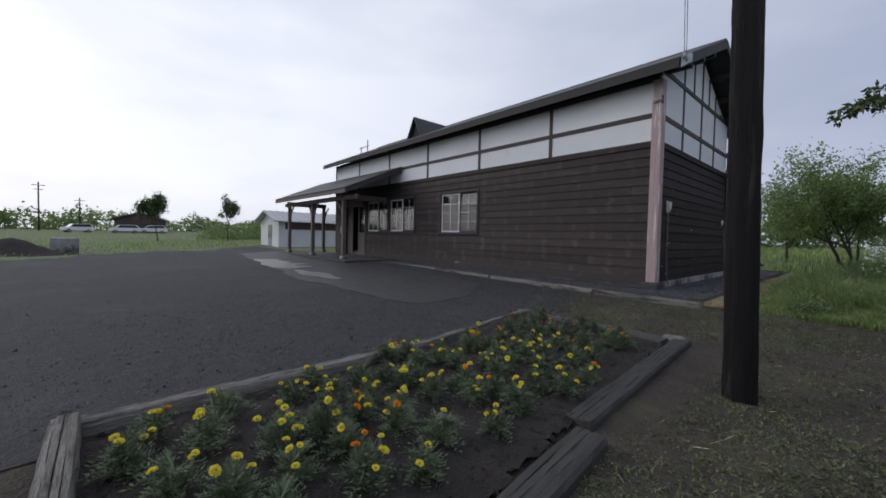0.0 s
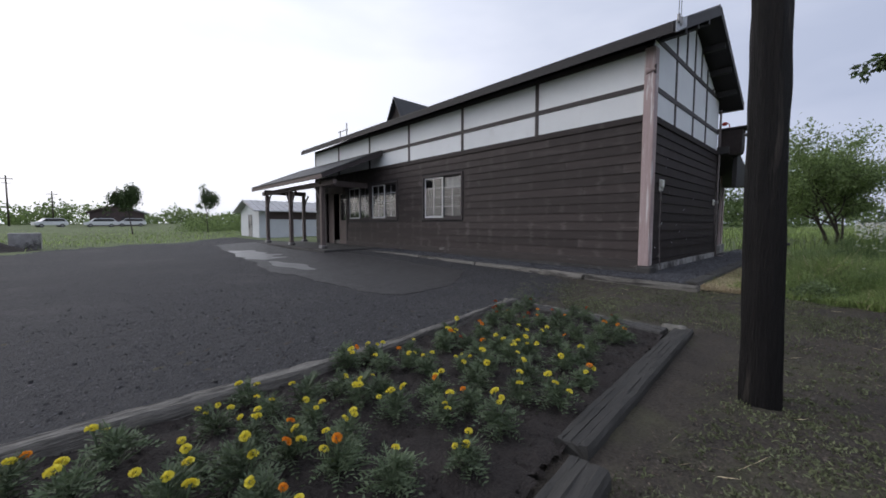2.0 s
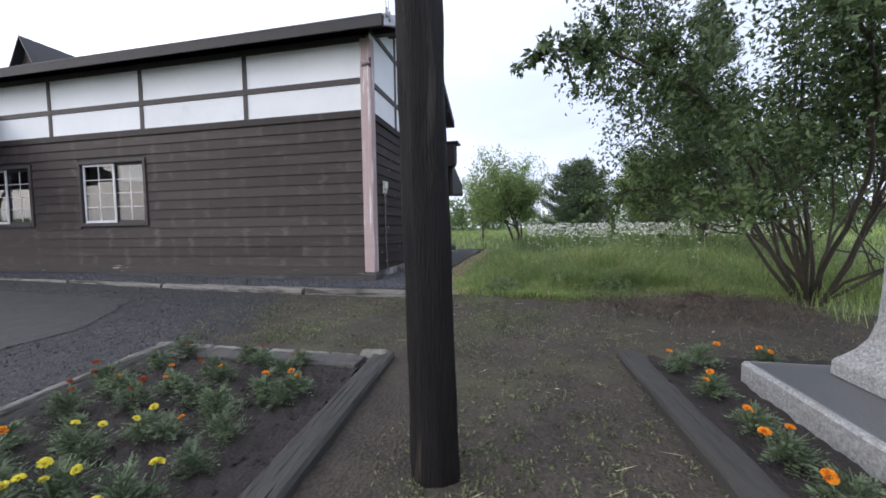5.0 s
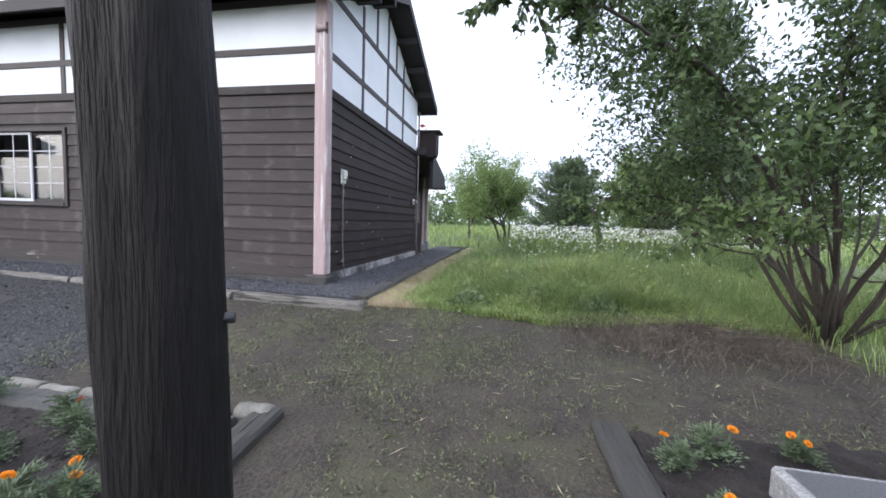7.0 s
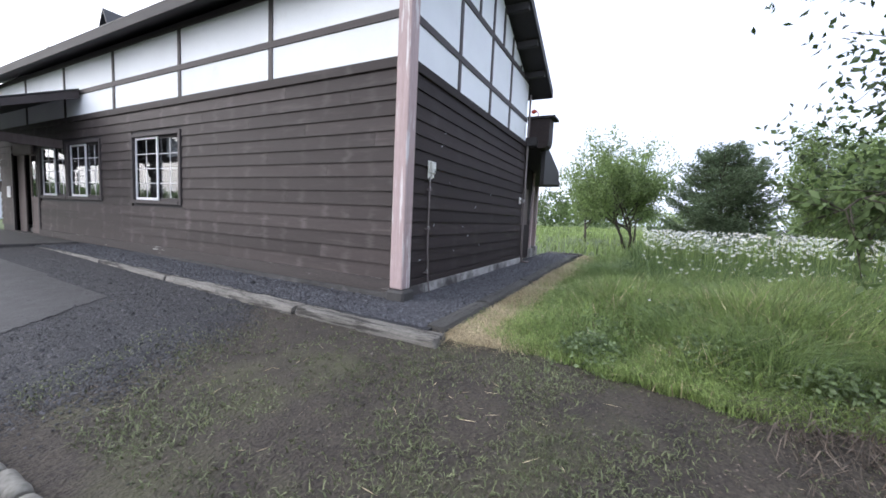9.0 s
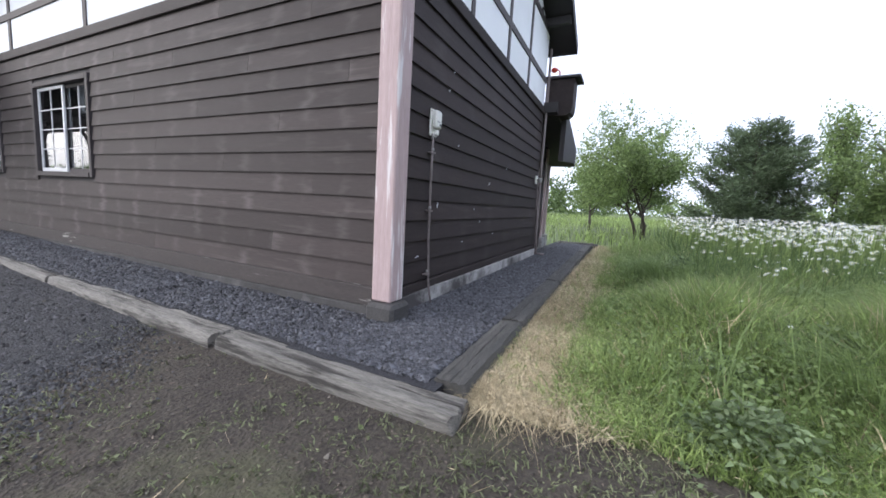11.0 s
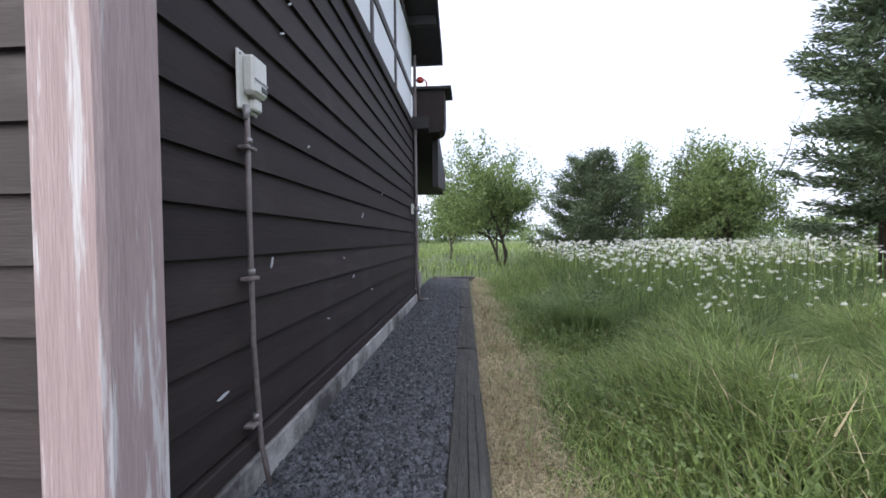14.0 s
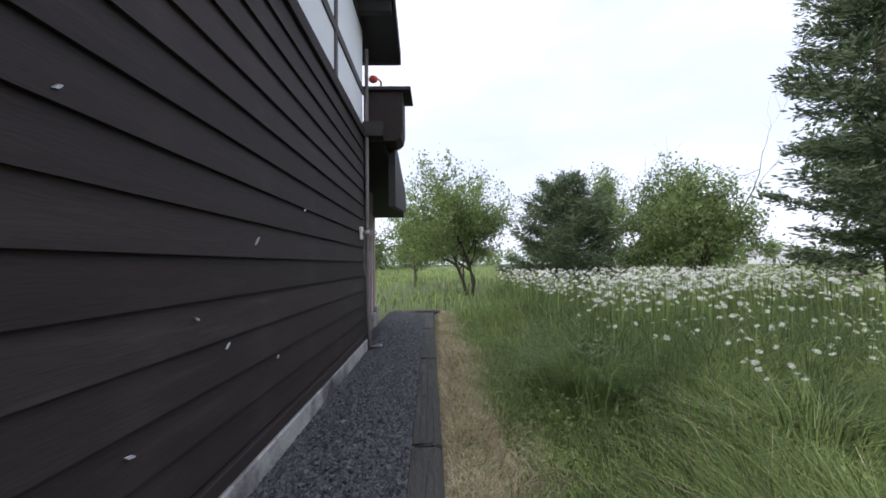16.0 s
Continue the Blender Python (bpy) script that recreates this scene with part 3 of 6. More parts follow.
for x in STUDS_X + [10.65, 12.2, 13.55, 14.9]:
    zt = 6.24 - abs(x - MIDX) * 0.50
    spans = [((x - 0.05, GY - 0.030, BELT + 0.03), (x + 0.05, GY - 0.013, MID - 0.055)), ((x - 0.05, GY - 0.030, MID + 0.055), (x + 0.05, GY - 0.013, 5.0))] if x in STUDS_X else []
    if zt > 5.15 and x not in (10.65,):
        spans.append(((x - 0.045, GY - 0.030, 5.11), (x + 0.045, GY - 0.013, zt)))
    if spans:
        part("stud", boxes(*spans, bevel=0.003), TRIM, wall_gable)

# corner post on its concrete block
post = thing("corner_post", "pink painted timber corner post with flaking paint", "post", at=(FX - 0.02, GY - 0.02, 0))
bm = bmesh.new()
box(bm, (-0.085, -0.085, 0.36), (0.125, 0.125, 4.80), 0.014)
shaft = part("shaft", bm, POST_PAINT, post)
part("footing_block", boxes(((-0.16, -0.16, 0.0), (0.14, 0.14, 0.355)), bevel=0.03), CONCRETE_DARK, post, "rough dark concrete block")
bracket = thing("horn_speaker", "small weathered beige horn bracketed on the corner post", "speaker", at=(FX - 0.105, GY - 0.10, 4.33))
bm = bmesh.new()
tube(bm, [(0.0, -0.005, 0), (-0.01, 0.03, 0), (-0.01, 0.10, 0.0), (-0.01, 0.16, 0.0)], [0.022, 0.03, 0.045, 0.065], 14)
part("horn", bm, POST_PAINT, bracket)
part("bracket", boxes(((0.0, -0.02, -0.08), (0.018, 0.03, 0.10)), bevel=0.004), TRIM, bracket)

# ---- roof ----
RIDGE_X, RIDGE_Z = MIDX, 6.50
OVER = 0.5
SLOPE = (RIDGE_Z - 4.94) / (RIDGE_X - (FX - OVER))


def roof_slab(name, x_low, y0, y1):
    side = -1 if x_low < RIDGE_X else 1
    z_low = RIDGE_Z - SLOPE * abs(x_low - RIDGE_X)
    t = 0.13
    outline = [(x_low, z_low), (RIDGE_X, RIDGE_Z), (RIDGE_X, RIDGE_Z - t * 1.1), (x_low, z_low - t * 1.1)]
    return mesh_object(name, prism(outline, "y", y0, y1), SOFFIT)


Y0, Y1 = GY - 0.52, EX + 0.5
for name, x_low in (("roof_west", FX - OVER), ("roof_east", BX + OVER)):
    roof = setting(roof_slab(name, x_low, Y0, Y1), "dark sheet metal gable roof with wide eaves", "roof")
    side = -1 if x_low < RIDGE_X else 1
    z_low = RIDGE_Z - SLOPE * abs(x_low - RIDGE_X)
    for k in range(33):
        y = Y0 + 0.02 + k * (Y1 - Y0 - 0.04) / 33
        y2 = y + (Y1 - Y0 - 0.04) / 33 - 0.012
        outline = [(x_low + side * 0.03, z_low + 0.006 - SLOPE * 0.03), (RIDGE_X, RIDGE_Z + 0.006), (RIDGE_X, RIDGE_Z + 0.03), (x_low + side * 0.03, z_low + 0.03 - SLOPE * 0.03)]
        part("roof_sheet", prism(outline, "y", y, y2), ROOF_METAL, roof)
    part("fascia", boxes(((x_low + side * 0.002, Y0, z_low - 0.19), (x_low + side * 0.028, Y1, z_low - 0.01)), bevel=0.004), SOFFIT, roof)
    barge = [(x_low, z_low + 0.0), (RIDGE_X - side * -0.001, RIDGE_Z + 0.0), (RIDGE_X - side * -0.001, RIDGE_Z - 0.20), (x_low, z_low - 0.20)]
    part("barge_board", prism(barge, "y", Y0 - 0.03, Y0 - 0.003), SOFFIT, roof, "dark barge board")
    if side < 0:
        tip = [(x_low - 0.01, z_low + 0.02), (x_low + 0.62, z_low + 0.02 + SLOPE * 0.63), (x_low + 0.62, z_low - 0.17 + SLOPE * 0.63), (x_low - 0.01, z_low - 0.19)]
        part("verge_flashing", prism(tip, "y", Y0 - 0.042, Y0 - 0.033), FLASHING, roof, "pale sheet metal end of the verge")
    for q in (0.25, 0.5, 0.75):
        x = x_low + (RIDGE_X - x_low) * q
        z = z_low + (RIDGE_Z - z_low) * q - 0.14
        part("purlin", boxes(((x - 0.06, Y0 + 0.02, z - 0.16), (x + 0.06, GY - 0.005, z - 0.005)), bevel=0.006), SOFFIT, roof)
cap = setting(mesh_object("trim_ridge", prism([(RIDGE_X - 0.16, RIDGE_Z - 0.04), (RIDGE_X, RIDGE_Z + 0.07), (RIDGE_X + 0.16, RIDGE_Z - 0.04)], "y", Y0, Y1), ROOF_METAL), "dark metal ridge cap", "ridge cap")

# small gablet on the front slope
gablet = thing("roof_gablet", "small dark triangular roof gablet on the front slope", "gablet")
DX, DY, DZ = 10.5, 12.9, 6.22
zf = RIDGE_Z - SLOPE * (RIDGE_X - DX)
bm = prism([(DY - 0.42, zf - 0.05), (DY, DZ), (DY + 0.42, zf - 0.05)], "x", DX, DX + 0.05)
part("face", bm, SIDING_Y, gablet)
bm = bmesh.new()
back = RIDGE_X - (RIDGE_Z - DZ) / SLOPE
for s in (-1, 1):
    vs = [(DX - 0.2, DY, DZ + 0.03), (back + 0.1, DY, DZ + 0.03), (DX + 0.05, DY + s * 0.50, zf - 0.04), (DX - 0.2, DY + s * 0.50, zf - 0.1)]
    up = [bm.verts.new(v) for v in vs]
    dn = [bm.verts.new((v[0], v[1], v[2] - 0.06)) for v in vs]
    for f in ([0, 1, 2, 3], ):
        bm.faces.new([up[i] for i in f])
        bm.faces.new([dn[i] for i in reversed(f)])
    for i in range(4):
        bm.faces.new((up[i], dn[i], dn[(i + 1) % 4], up[(i + 1) % 4]))
bmesh.ops.recalc_face_normals(bm, faces=bm.faces)
part("roof", bm, ROOF_METAL, gablet)

rack = thing("roof_snow_rack", "grey metal ladder rack standing on the roof", "rack")
for y in (17.0, 17.65):
    part("upright", tube(bmesh.new(), [(10.5, y, 5.25), (10.5, y, 6.05 - 0.25 * (y > 17.3))], 0.03, 8), GALV, rack)
for z in (5.45, 5.75):
    part("rung", tube(bmesh.new(), [(10.5, 16.85, z), (10.5, 17.8, z)], 0.022, 8), GALV, rack)

# service wires from the front gable corner
for k, dx in enumerate((0.0, 0.14)):
    wire = thing("service_wire", "thin black overhead service wire from the gable corner", "wire", "service wires")
    pts = []
    for q in np.linspace(0, 1, 15):
        pts.append((FX - 0.42 + dx - q * 22, Y0 - 0.05 - q * 6.2, 5.08 + q * 9 - 1.6 * q * (1 - q)))
    part("cable", tube(bmesh.new(), pts, 0.006, 5), DARK_PLASTIC, wire)
    bm = bmesh.new()
    tube(bm, [(FX - 0.42 + dx, Y0 - 0.05, 4.93), (FX - 0.42 + dx, Y0 - 0.05, 4.98), (FX - 0.42 + dx, Y0 - 0.05, 5.03), (FX - 0.42 + dx, Y0 - 0.05, 5.09)], [0.02, 0.032, 0.022, 0.028], 10)
    part("insulator", bm, GALV, wire)

# ---- windows ----


def sash_window(name, o, curtain):
    y0, y1, z0, z1 = o
    w = setting(new(name), "white muntin sliding sash window in a dark frame", "window")
    d = 0.075
    part("window_frame", boxes(((FX - 0.055, y0 - d, z0 - d), (FX + 0.06, y0, z1 + d)), ((FX - 0.055, y1, z0 - d), (FX + 0.06, y1 + d, z1 + d)),
                               ((FX - 0.055, y0, z1), (FX + 0.06, y1, z1 + d)), ((FX - 0.07, y0, z0 - d), (FX + 0.06, y1, z0)), bevel=0.005), TRIM, w)
    ym = (y0 + y1) / 2
    for k, (a, b, x) in enumerate(((y0 + 0.01, ym + 0.03, FX + 0.035), (ym - 0.03, y1 - 0.01, FX + 0.0))):
        s = 0.045
        sash = part("sash", boxes(((x, a, z0 + 0.005), (x + 0.03, a + s, z1 - 0.005)), ((x, b - s, z0 + 0.005), (x + 0.03, b, z1 - 0.005)),
                                  ((x, a + s, z0 + 0.005), (x + 0.03, b - s, z0 + 0.06)), ((x, a + s, z1 - 0.05), (x + 0.03, b - s, z1 - 0.005)), bevel=0.003), TRIM if k == 0 else WHITE_PAINT, w)
        n_v, n_h = 2, 4
        bars = [((x + 0.006, a + s + (b - a - 2 * s) * i / n_v - 0.007, z0 + 0.06), (x + 0.024, a + s + (b - a - 2 * s) * i / n_v + 0.007, z1 - 0.05)) for i in range(1, n_v)]
        bars += [((x + 0.005, a + s, z0 + 0.06 + (z1 - z0 - 0.11) * i / n_h - 0.007), (x + 0.023, b - s, z0 + 0.06 + (z1 - z0 - 0.11) * i / n_h + 0.007)) for i in range(1, n_h)]
        for lo, hi in bars:
            part("muntin", boxes((lo, hi)), WHITE_PAINT, sash)
        pane = part("pane", boxes(((x + 0.012, a + s, z0 + 0.06), (x + 0.016, b - s, z1 - 0.05))), GLASS, sash)
        pane.visible_shadow = False
    if curtain and name == "window_1":
        n = 40
        yy = np.linspace(y0 + 0.05, (y0 + y1) / 2, n)
        xx = FX + 0.22 + 0.025 * np.sin(np.arange(n) * 1.9)
        V = np.concatenate([np.stack([xx, yy, np.full(n, z1 + 0.1)], 1), np.stack([xx, yy, np.full(n, z1 - curtain)], 1)])
        F = [(i, i + 1, n + i + 1, n + i) for i in range(n - 1)]
        cl = indexed("curtain", V, F, CURTAIN, smooth=True)
        tagged(cl, "pale curtain hanging behind the window", "curtain")
    return w


for k, o in enumerate(WIN):
    sash_window(f"window_{k + 1}", o, 0.35 if k else 0.40)

# entrance: recessed doorway, a half-open sliding door and a glazed side panel
door = setting(new("door_1"), "dark half-open entrance doorway with a panelled sliding door", "door")
y0, y1, z0, z1 = DOOR
part("door_frame", boxes(((FX - 0.05, y0 - 0.09, z0), (FX + 0.1, y0, z1 + 0.09)), ((FX - 0.05, y1, z0), (FX + 0.1, y1 + 0.09, z1 + 0.09)), ((FX - 0.05, y0, z1), (FX + 0.1, y1, z1 + 0.09)), bevel=0.005), TRIM, door)
leaf = part("door_leaf", boxes(((FX + 0.02, y0 + 0.01, z0), (FX + 0.06, y0 + 0.09, z1)), ((FX + 0.02, 16.69, z0), (FX + 0.06, 16.77, z1)), ((FX + 0.02, y0 + 0.09, z0), (FX + 0.06, 16.69, z0 + 0.14)),
                               ((FX + 0.02, y0 + 0.09, 1.30), (FX + 0.06, 16.69, 1.40)), ((FX + 0.02, y0 + 0.09, z1 - 0.1), (FX + 0.06, 16.69, z1)), bevel=0.004), PORCH_WOOD, door, "brown framed sliding door leaf")
part("panel", boxes(((FX + 0.03, y0 + 0.09, z0 + 0.14), (FX + 0.045, 16.69, 1.30))), PORCH_WOOD, leaf)
part("muntin", boxes(((FX + 0.03, 16.37, 1.40), (FX + 0.05, 16.40, z1 - 0.1))), TRIM, leaf)
g = part("pane", boxes(((FX + 0.036, y0 + 0.09, 1.40), (FX + 0.041, 16.69, z1 - 0.1))), GLASS, leaf)
g.visible_shadow = False
leaf = part("door_leaf", boxes(((FX + 0.07, 17.42, z0), (FX + 0.11, y1, z1)), bevel=0.004), PORCH_WOOD, door, "brown sliding door leaf pushed back")
board_sign = thing("name_board", "pale weathered wooden board over the doorway", "sign board")
part("board", boxes(((FX - 0.12, 16.1, 2.62), (FX - 0.055, 17.6, 2.98)), bevel=0.03), PORCH_WOOD, board_sign)

# ---- entrance porch ----
porch = setting(mesh_object("porch_roof", prism([(FX - 0.06, 4.10), (7.35, 3.02), (7.35, 2.90), (FX - 0.06, 3.97)], "y", 13.05, 21.0), SOFFIT), "dark pitched porch roof over the entrance", "porch roof")
for k in range(16):
    a = 13.0 + k * 0.502
    part("roof_sheet", prism([(FX - 0.06, 4.135), (7.30, 3.035), (7.30, 3.01), (FX - 0.06, 4.108)], "y", a, a + 0.49), ROOF_METAL, porch)
part("fascia", boxes(((7.325, 13.05, 2.84), (7.347, 21.0, 2.99)), bevel=0.003), PORCH_WOOD, porch)
part("end_board", prism([(FX - 0.06, 4.09), (7.36, 3.01), (7.36, 2.86), (FX - 0.06, 3.90)], "y", 13.01, 13.045), TRIM, porch)
part("beam", boxes(((FX - 0.06, 14.1, 2.70), (7.75, 14.24, 2.92)), bevel=0.008), PORCH_WOOD, porch)
part("beam", boxes(((FX - 0.06, 20.3, 2.70), (7.75, 20.44, 2.92)), bevel=0.008), PORCH_WOOD, porch)
part("beam", boxes(((7.79, 13.1, 2.66), (7.93, 20.9, 2.84)), bevel=0.008), PORCH_WOOD, porch)
setting(mesh_object("pavement_porch", boxes(((7.45, 13.2, 0.0), (FX - 0.1, 20.9, 0.29)), bevel=0.015), CONCRETE_DARK), "damp grey concrete porch floor", "porch floor")


def porch_post(x, y, braces):
    p = thing("porch_post", "square brown porch post with curved braces", "post", "porch posts", (x, y, 0.29))
    part("shaft", boxes(((-0.075, -0.075, 0.10), (0.075, 0.075, 2.5)), bevel=0.01), PORCH_WOOD, p)
    part("base", boxes(((-0.12, -0.12, 0.0), (0.12, 0.12, 0.12)), bevel=0.015), CONCRETE, p)
    for s in braces:
        pts = [(0, s * 0.08, 1.72), (0, s * 0.2, 1.95), (0, s * 0.38, 2.2), (0, s * 0.62, 2.38)]
        part("brace", tube(bmesh.new(), pts, 0.045, 6), PORCH_WOOD, p)
    return p


porch_post(7.86, 14.17, (1,))
porch_post(7.86, 17.3, (-1, 1))
porch_post(7.86, 20.37, (-1,))
porch_post(9.72, 20.37, (-1,))
notice = thing("notice_plate", "small white notice plate on the porch wall", "notice")
part("plate", boxes(((FX - 0.06, 18.2, 1.35), (FX - 0.045, 18.5, 1.7))), WHITE_PAINT, notice)

# ---- lean-to on the platform side ----
lean = setting(mesh_object("wall_lean_to", boxes(((BX + 0.02, 3.60, 0.2), (18.0, 3.70, 3.2))), SIDING_X), "dark board end wall of the platform lean-to", "wall")
part("panel", boxes(((BX + 0.35, 3.585, 1.25), (17.4, 3.598, 2.35)), bevel=0.004), PORCH_WOOD, lean, "pale weathered upper panel")
lean_roof = setting(mesh_object("roof_lean_to", prism([(BX + 0.02, 3.62), (19.4, 2.78), (19.4, 2.62), (BX + 0.02, 3.40)], "y", 3.02, EX), SOFFIT), "dark sloping platform canopy roof", "roof")
part("barge_board", prism([(BX + 0.63, 3.58), (18.5, 3.02), (18.5, 2.62), (BX + 0.63, 2.42)], "y", 2.90, 3.015), SOFFIT, lean_roof)
hood = thing("eave_hood", "dark boarded hood box with a thin lid beside the gable", "hood")
bm = prism([(3.33, 4.13), (2.73, 4.13), (2.73, 3.55), (2.76, 3.42), (2.84, 3.36), (3.33, 3.34)], "x", BX + 0.14, BX + 0.62)
part("body", bm, SIDING_X, hood)
part("lid", boxes(((BX + 0.08, 2.60, 4.134), (BX + 0.70, 3.34, 4.19)), bevel=0.006), SOFFIT, hood)
red = thing("red_lamp", "small red lamp on a bent bracket under the eave", "lamp", at=(BX + 0.15, 3.06, 4.19))
part("bracket", tube(bmesh.new(), [(0, 0.0, 0), (0, 0.0, 0.1), (0, 0.05, 0.15), (0, 0.1, 0.15)], 0.016, 8), RED_PAINT, red)
bm = bmesh.new()
bmesh.ops.create_uvsphere(bm, u_segments=14, v_segments=8, radius=0.06, matrix=Matrix.Translation((0, 0.12, 0.14)) @ Matrix.Diagonal((0.8, 1.2, 1, 1)))
part("lens", bm, RED_PAINT, red)
for x, y in ((17.9, 3.62), (19.3, 3.80)):
    p = thing("canopy_post", "pinkish painted canopy post on a concrete block", "post", "canopy posts", (x, y, 0.0))
    part("shaft", boxes(((-0.07, -0.07, 0.48), (0.07, 0.07, 2.95)), bevel=0.01), POST_PAINT, p)
    part("footing_block", boxes(((-0.13, -0.13, 0.1), (0.13, 0.13, 0.478)), bevel=0.02), CONCRETE, p, "pale concrete block")


# ---- fixtures on the gable wall ----
pipe = thing("drainpipe", "thin grey drainpipe at the end of the gable wall", "pipe")
part("tube", tube(bmesh.new(), [(BX + 0.07, GY - 0.06, 4.75), (BX + 0.07, GY - 0.06, 2.0), (BX + 0.06, GY - 0.07, 0.75), (BX + 0.03, GY - 0.10, 0.25), (BX + 0.2, GY - 0.25, 0.225)], 0.03, 10), CONDUIT, pipe)
fixture = thing("wall_light", "small white and chrome wall light fitting", "light fitting", at=(BX - 0.3, GY - 0.05, 1.90))
part("plate", boxes(((-0.05, -0.02, -0.09), (0.05, 0.02, 0.09)), bevel=0.01), CREAM_PLASTIC, fixture)
part("head", tube(bmesh.new(), [(0, -0.02, 0), (0, -0.07, 0), (0.0, -0.12, -0.01)], [0.03, 0.045, 0.05], 12), GALV, fixture)

meter = thing("meter_box", "off-white plastic meter box on the gable boards", "meter box", at=(10.555, GY - 0.036, 1.95))
part("back_plate", boxes(((-0.075, -0.014, 0.0), (0.075, 0.0, 0.265)), bevel=0.005), CREAM_PLASTIC, meter)
cover = part("cover", boxes(((-0.05, -0.072, 0.075), (0.068, -0.014, 0.25)), bevel=0.014), CREAM_PLASTIC, meter)
part("display", boxes(((0.008, -0.077, 0.098), (0.056, -0.0725, 0.122)), bevel=0.002), DARK_PLASTIC, cover, "dark display window")
part("rim", boxes(((-0.044, -0.076, 0.134), (0.062, -0.0722, 0.142))), GALV, cover)
part("lower_block", boxes(((-0.004, -0.05, 0.012), (0.055, -0.014, 0.068)), bevel=0.008), CREAM_PLASTIC, meter)
part("gland", tube(bmesh.new(), [(-0.045, -0.03, 0.02), (-0.045, -0.03, -0.045)], 0.015, 10), GALV, meter)
for sx, sz in ((-0.06, 0.245), (0.062, 0.018)):
    part("screw", tube(bmesh.new(), [(sx, -0.0145, sz), (sx, -0.02, sz)], 0.006, 8), GALV, meter)
conduit = thing("cable_conduit", "brown painted conduit running down from the meter box", "conduit")
part("tube", tube(bmesh.new(), [(10.51, GY - 0.07, 1.92), (10.51, GY - 0.07, 1.5), (10.52, GY - 0.07, 0.9), (10.54, GY - 0.085, 0.42), (10.55, GY - 0.12, 0.2)], 0.0115, 10), CONDUIT, conduit)
for z in (1.78, 1.19, 0.52):
    part("clip", boxes(((10.48, GY - 0.086, z - 0.009), (10.56, GY - 0.036, z + 0.009)), bevel=0.004), CONDUIT, conduit)
    part("collar", tube(bmesh.new(), [(10.515 + 0.015 * (z < 1), GY - 0.071, z + 0.02), (10.515 + 0.015 * (z < 1), GY - 0.071, z + 0.045)], 0.016, 10), GALV, conduit)

# chips of pale bare wood on the gable boards
for k, (x, z, a) in enumerate(((11.22, 1.96, 35), (10.75, 1.25, 70), (11.85, 1.22, -30), (12.4, 1.6, 45), (12.1, 1.05, 40), (13.2, 1.9, 30), (10.35, 0.72, 10), (11.0, 2.72, 40), (10.9, 2.5, 30), (12.7, 0.85, 40), (11.5, 0.8, -20))):
    length, width = 0.013 + 0.026 * rng.random(), 0.003 + 0.004 * rng.random()
    ca, sa = math.cos(radians(a)), math.sin(radians(a))
    vs = []
    for u, v in ((-1, 0), (-0.3, -1), (0.6, -0.6), (1, 0.1), (0.3, 0.9), (-0.4, 0.5)):
        vs.append((x + ca * u * length - sa * v * width, z + sa * u * length + ca * v * width))
    part("paint_chip", prism(vs, "y", GY - 0.043, GY - 0.034), FLASHING, wall_gable)

# ---- timber kerbs: old railway sleepers ----


def sleeper(a, b, width, height, z, material, label, group, rise=0.0, groove=0.93, crack=1.0):
    """A worn sleeper from a to b, with a sagging, chipped top."""
    a, b = Vector((*a, 0)), Vector((*b, 0))
    way = b - a
    length = way.length
    n = max(8, int(length / 0.07))
    ang = math.atan2(way.y, way.x)
    ob = thing("timber_sleeper", label, "sleeper", group, (a.x, a.y, z))
    ob.rotation_euler = (0, -math.asin(rise / length), ang)
    bm = bmesh.new()
    rings = []
    prof = [(-0.5, 0), (-0.5, 0.45), (-0.5, 0.82), (-0.42, 0.98), (-0.26, 1.0), (-0.24, 0.99), (-0.22, 1.0), (-0.03, 1.0), (-0.01, groove), (0.02, 1.0), (0.2, 1.0), (0.22, 0.99), (0.24, 1.0), (0.42, 0.98), (0.5, 0.80), (0.5, 0.45), (0.5, 0)]
    cracks = (5, 8, 11)
    for i in range(n + 1):
        q = i / n
        r = []
        for j, (u, v) in enumerate(prof):
            w = noise.noise(Vector((q * length * 1.8, j * 0.7, a.x + a.y)))
            w2 = noise.noise(Vector((q * length * 6.0, j * 1.9, a.y * 3)))
            split = 0.0
            if j in cracks:
                split = crack * (0.13 if j == 8 else 0.07) * max(0.0, noise.noise(Vector((q * length * 1.1, j * 3.7, a.x * 2 + a.y))) + 0.02) * min(1.0, 0.5 + 3 * abs(q - 0.5))
            chip = 0.10 * max(0.0, noise.noise(Vector((q * length * 2.6 + 9, (0 if j < 8 else 5), a.x * 3 + a.y * 2))) - 0.28) * (2 <= j <= 4 or 12 <= j <= 14)
            v = v - split - 2.2 * chip
            end = 0.035 * (i in (0, n)) * (0.5 + w2)
            r.append(bm.verts.new((q * length + (end if i == 0 else -end if i == n else 0), u * width * (1 + 0.06 * w) + 0.006 * w2, v * height * (1 + 0.05 * w) + (0.010 * w2 if v > 0.5 else 0))))
        rings.append(r)
    for r, s in zip(rings, rings[1:]):
        for j in range(len(prof) - 1):
            bm.faces.new((r[j], s[j], s[j + 1], r[j + 1]))
    bm.faces.new(rings[0])
    bm.faces.new(rings[-1][::-1])
    bmesh.ops.recalc_face_normals(bm, faces=bm.faces)
    part("beam", bm, material, ob)
    return ob


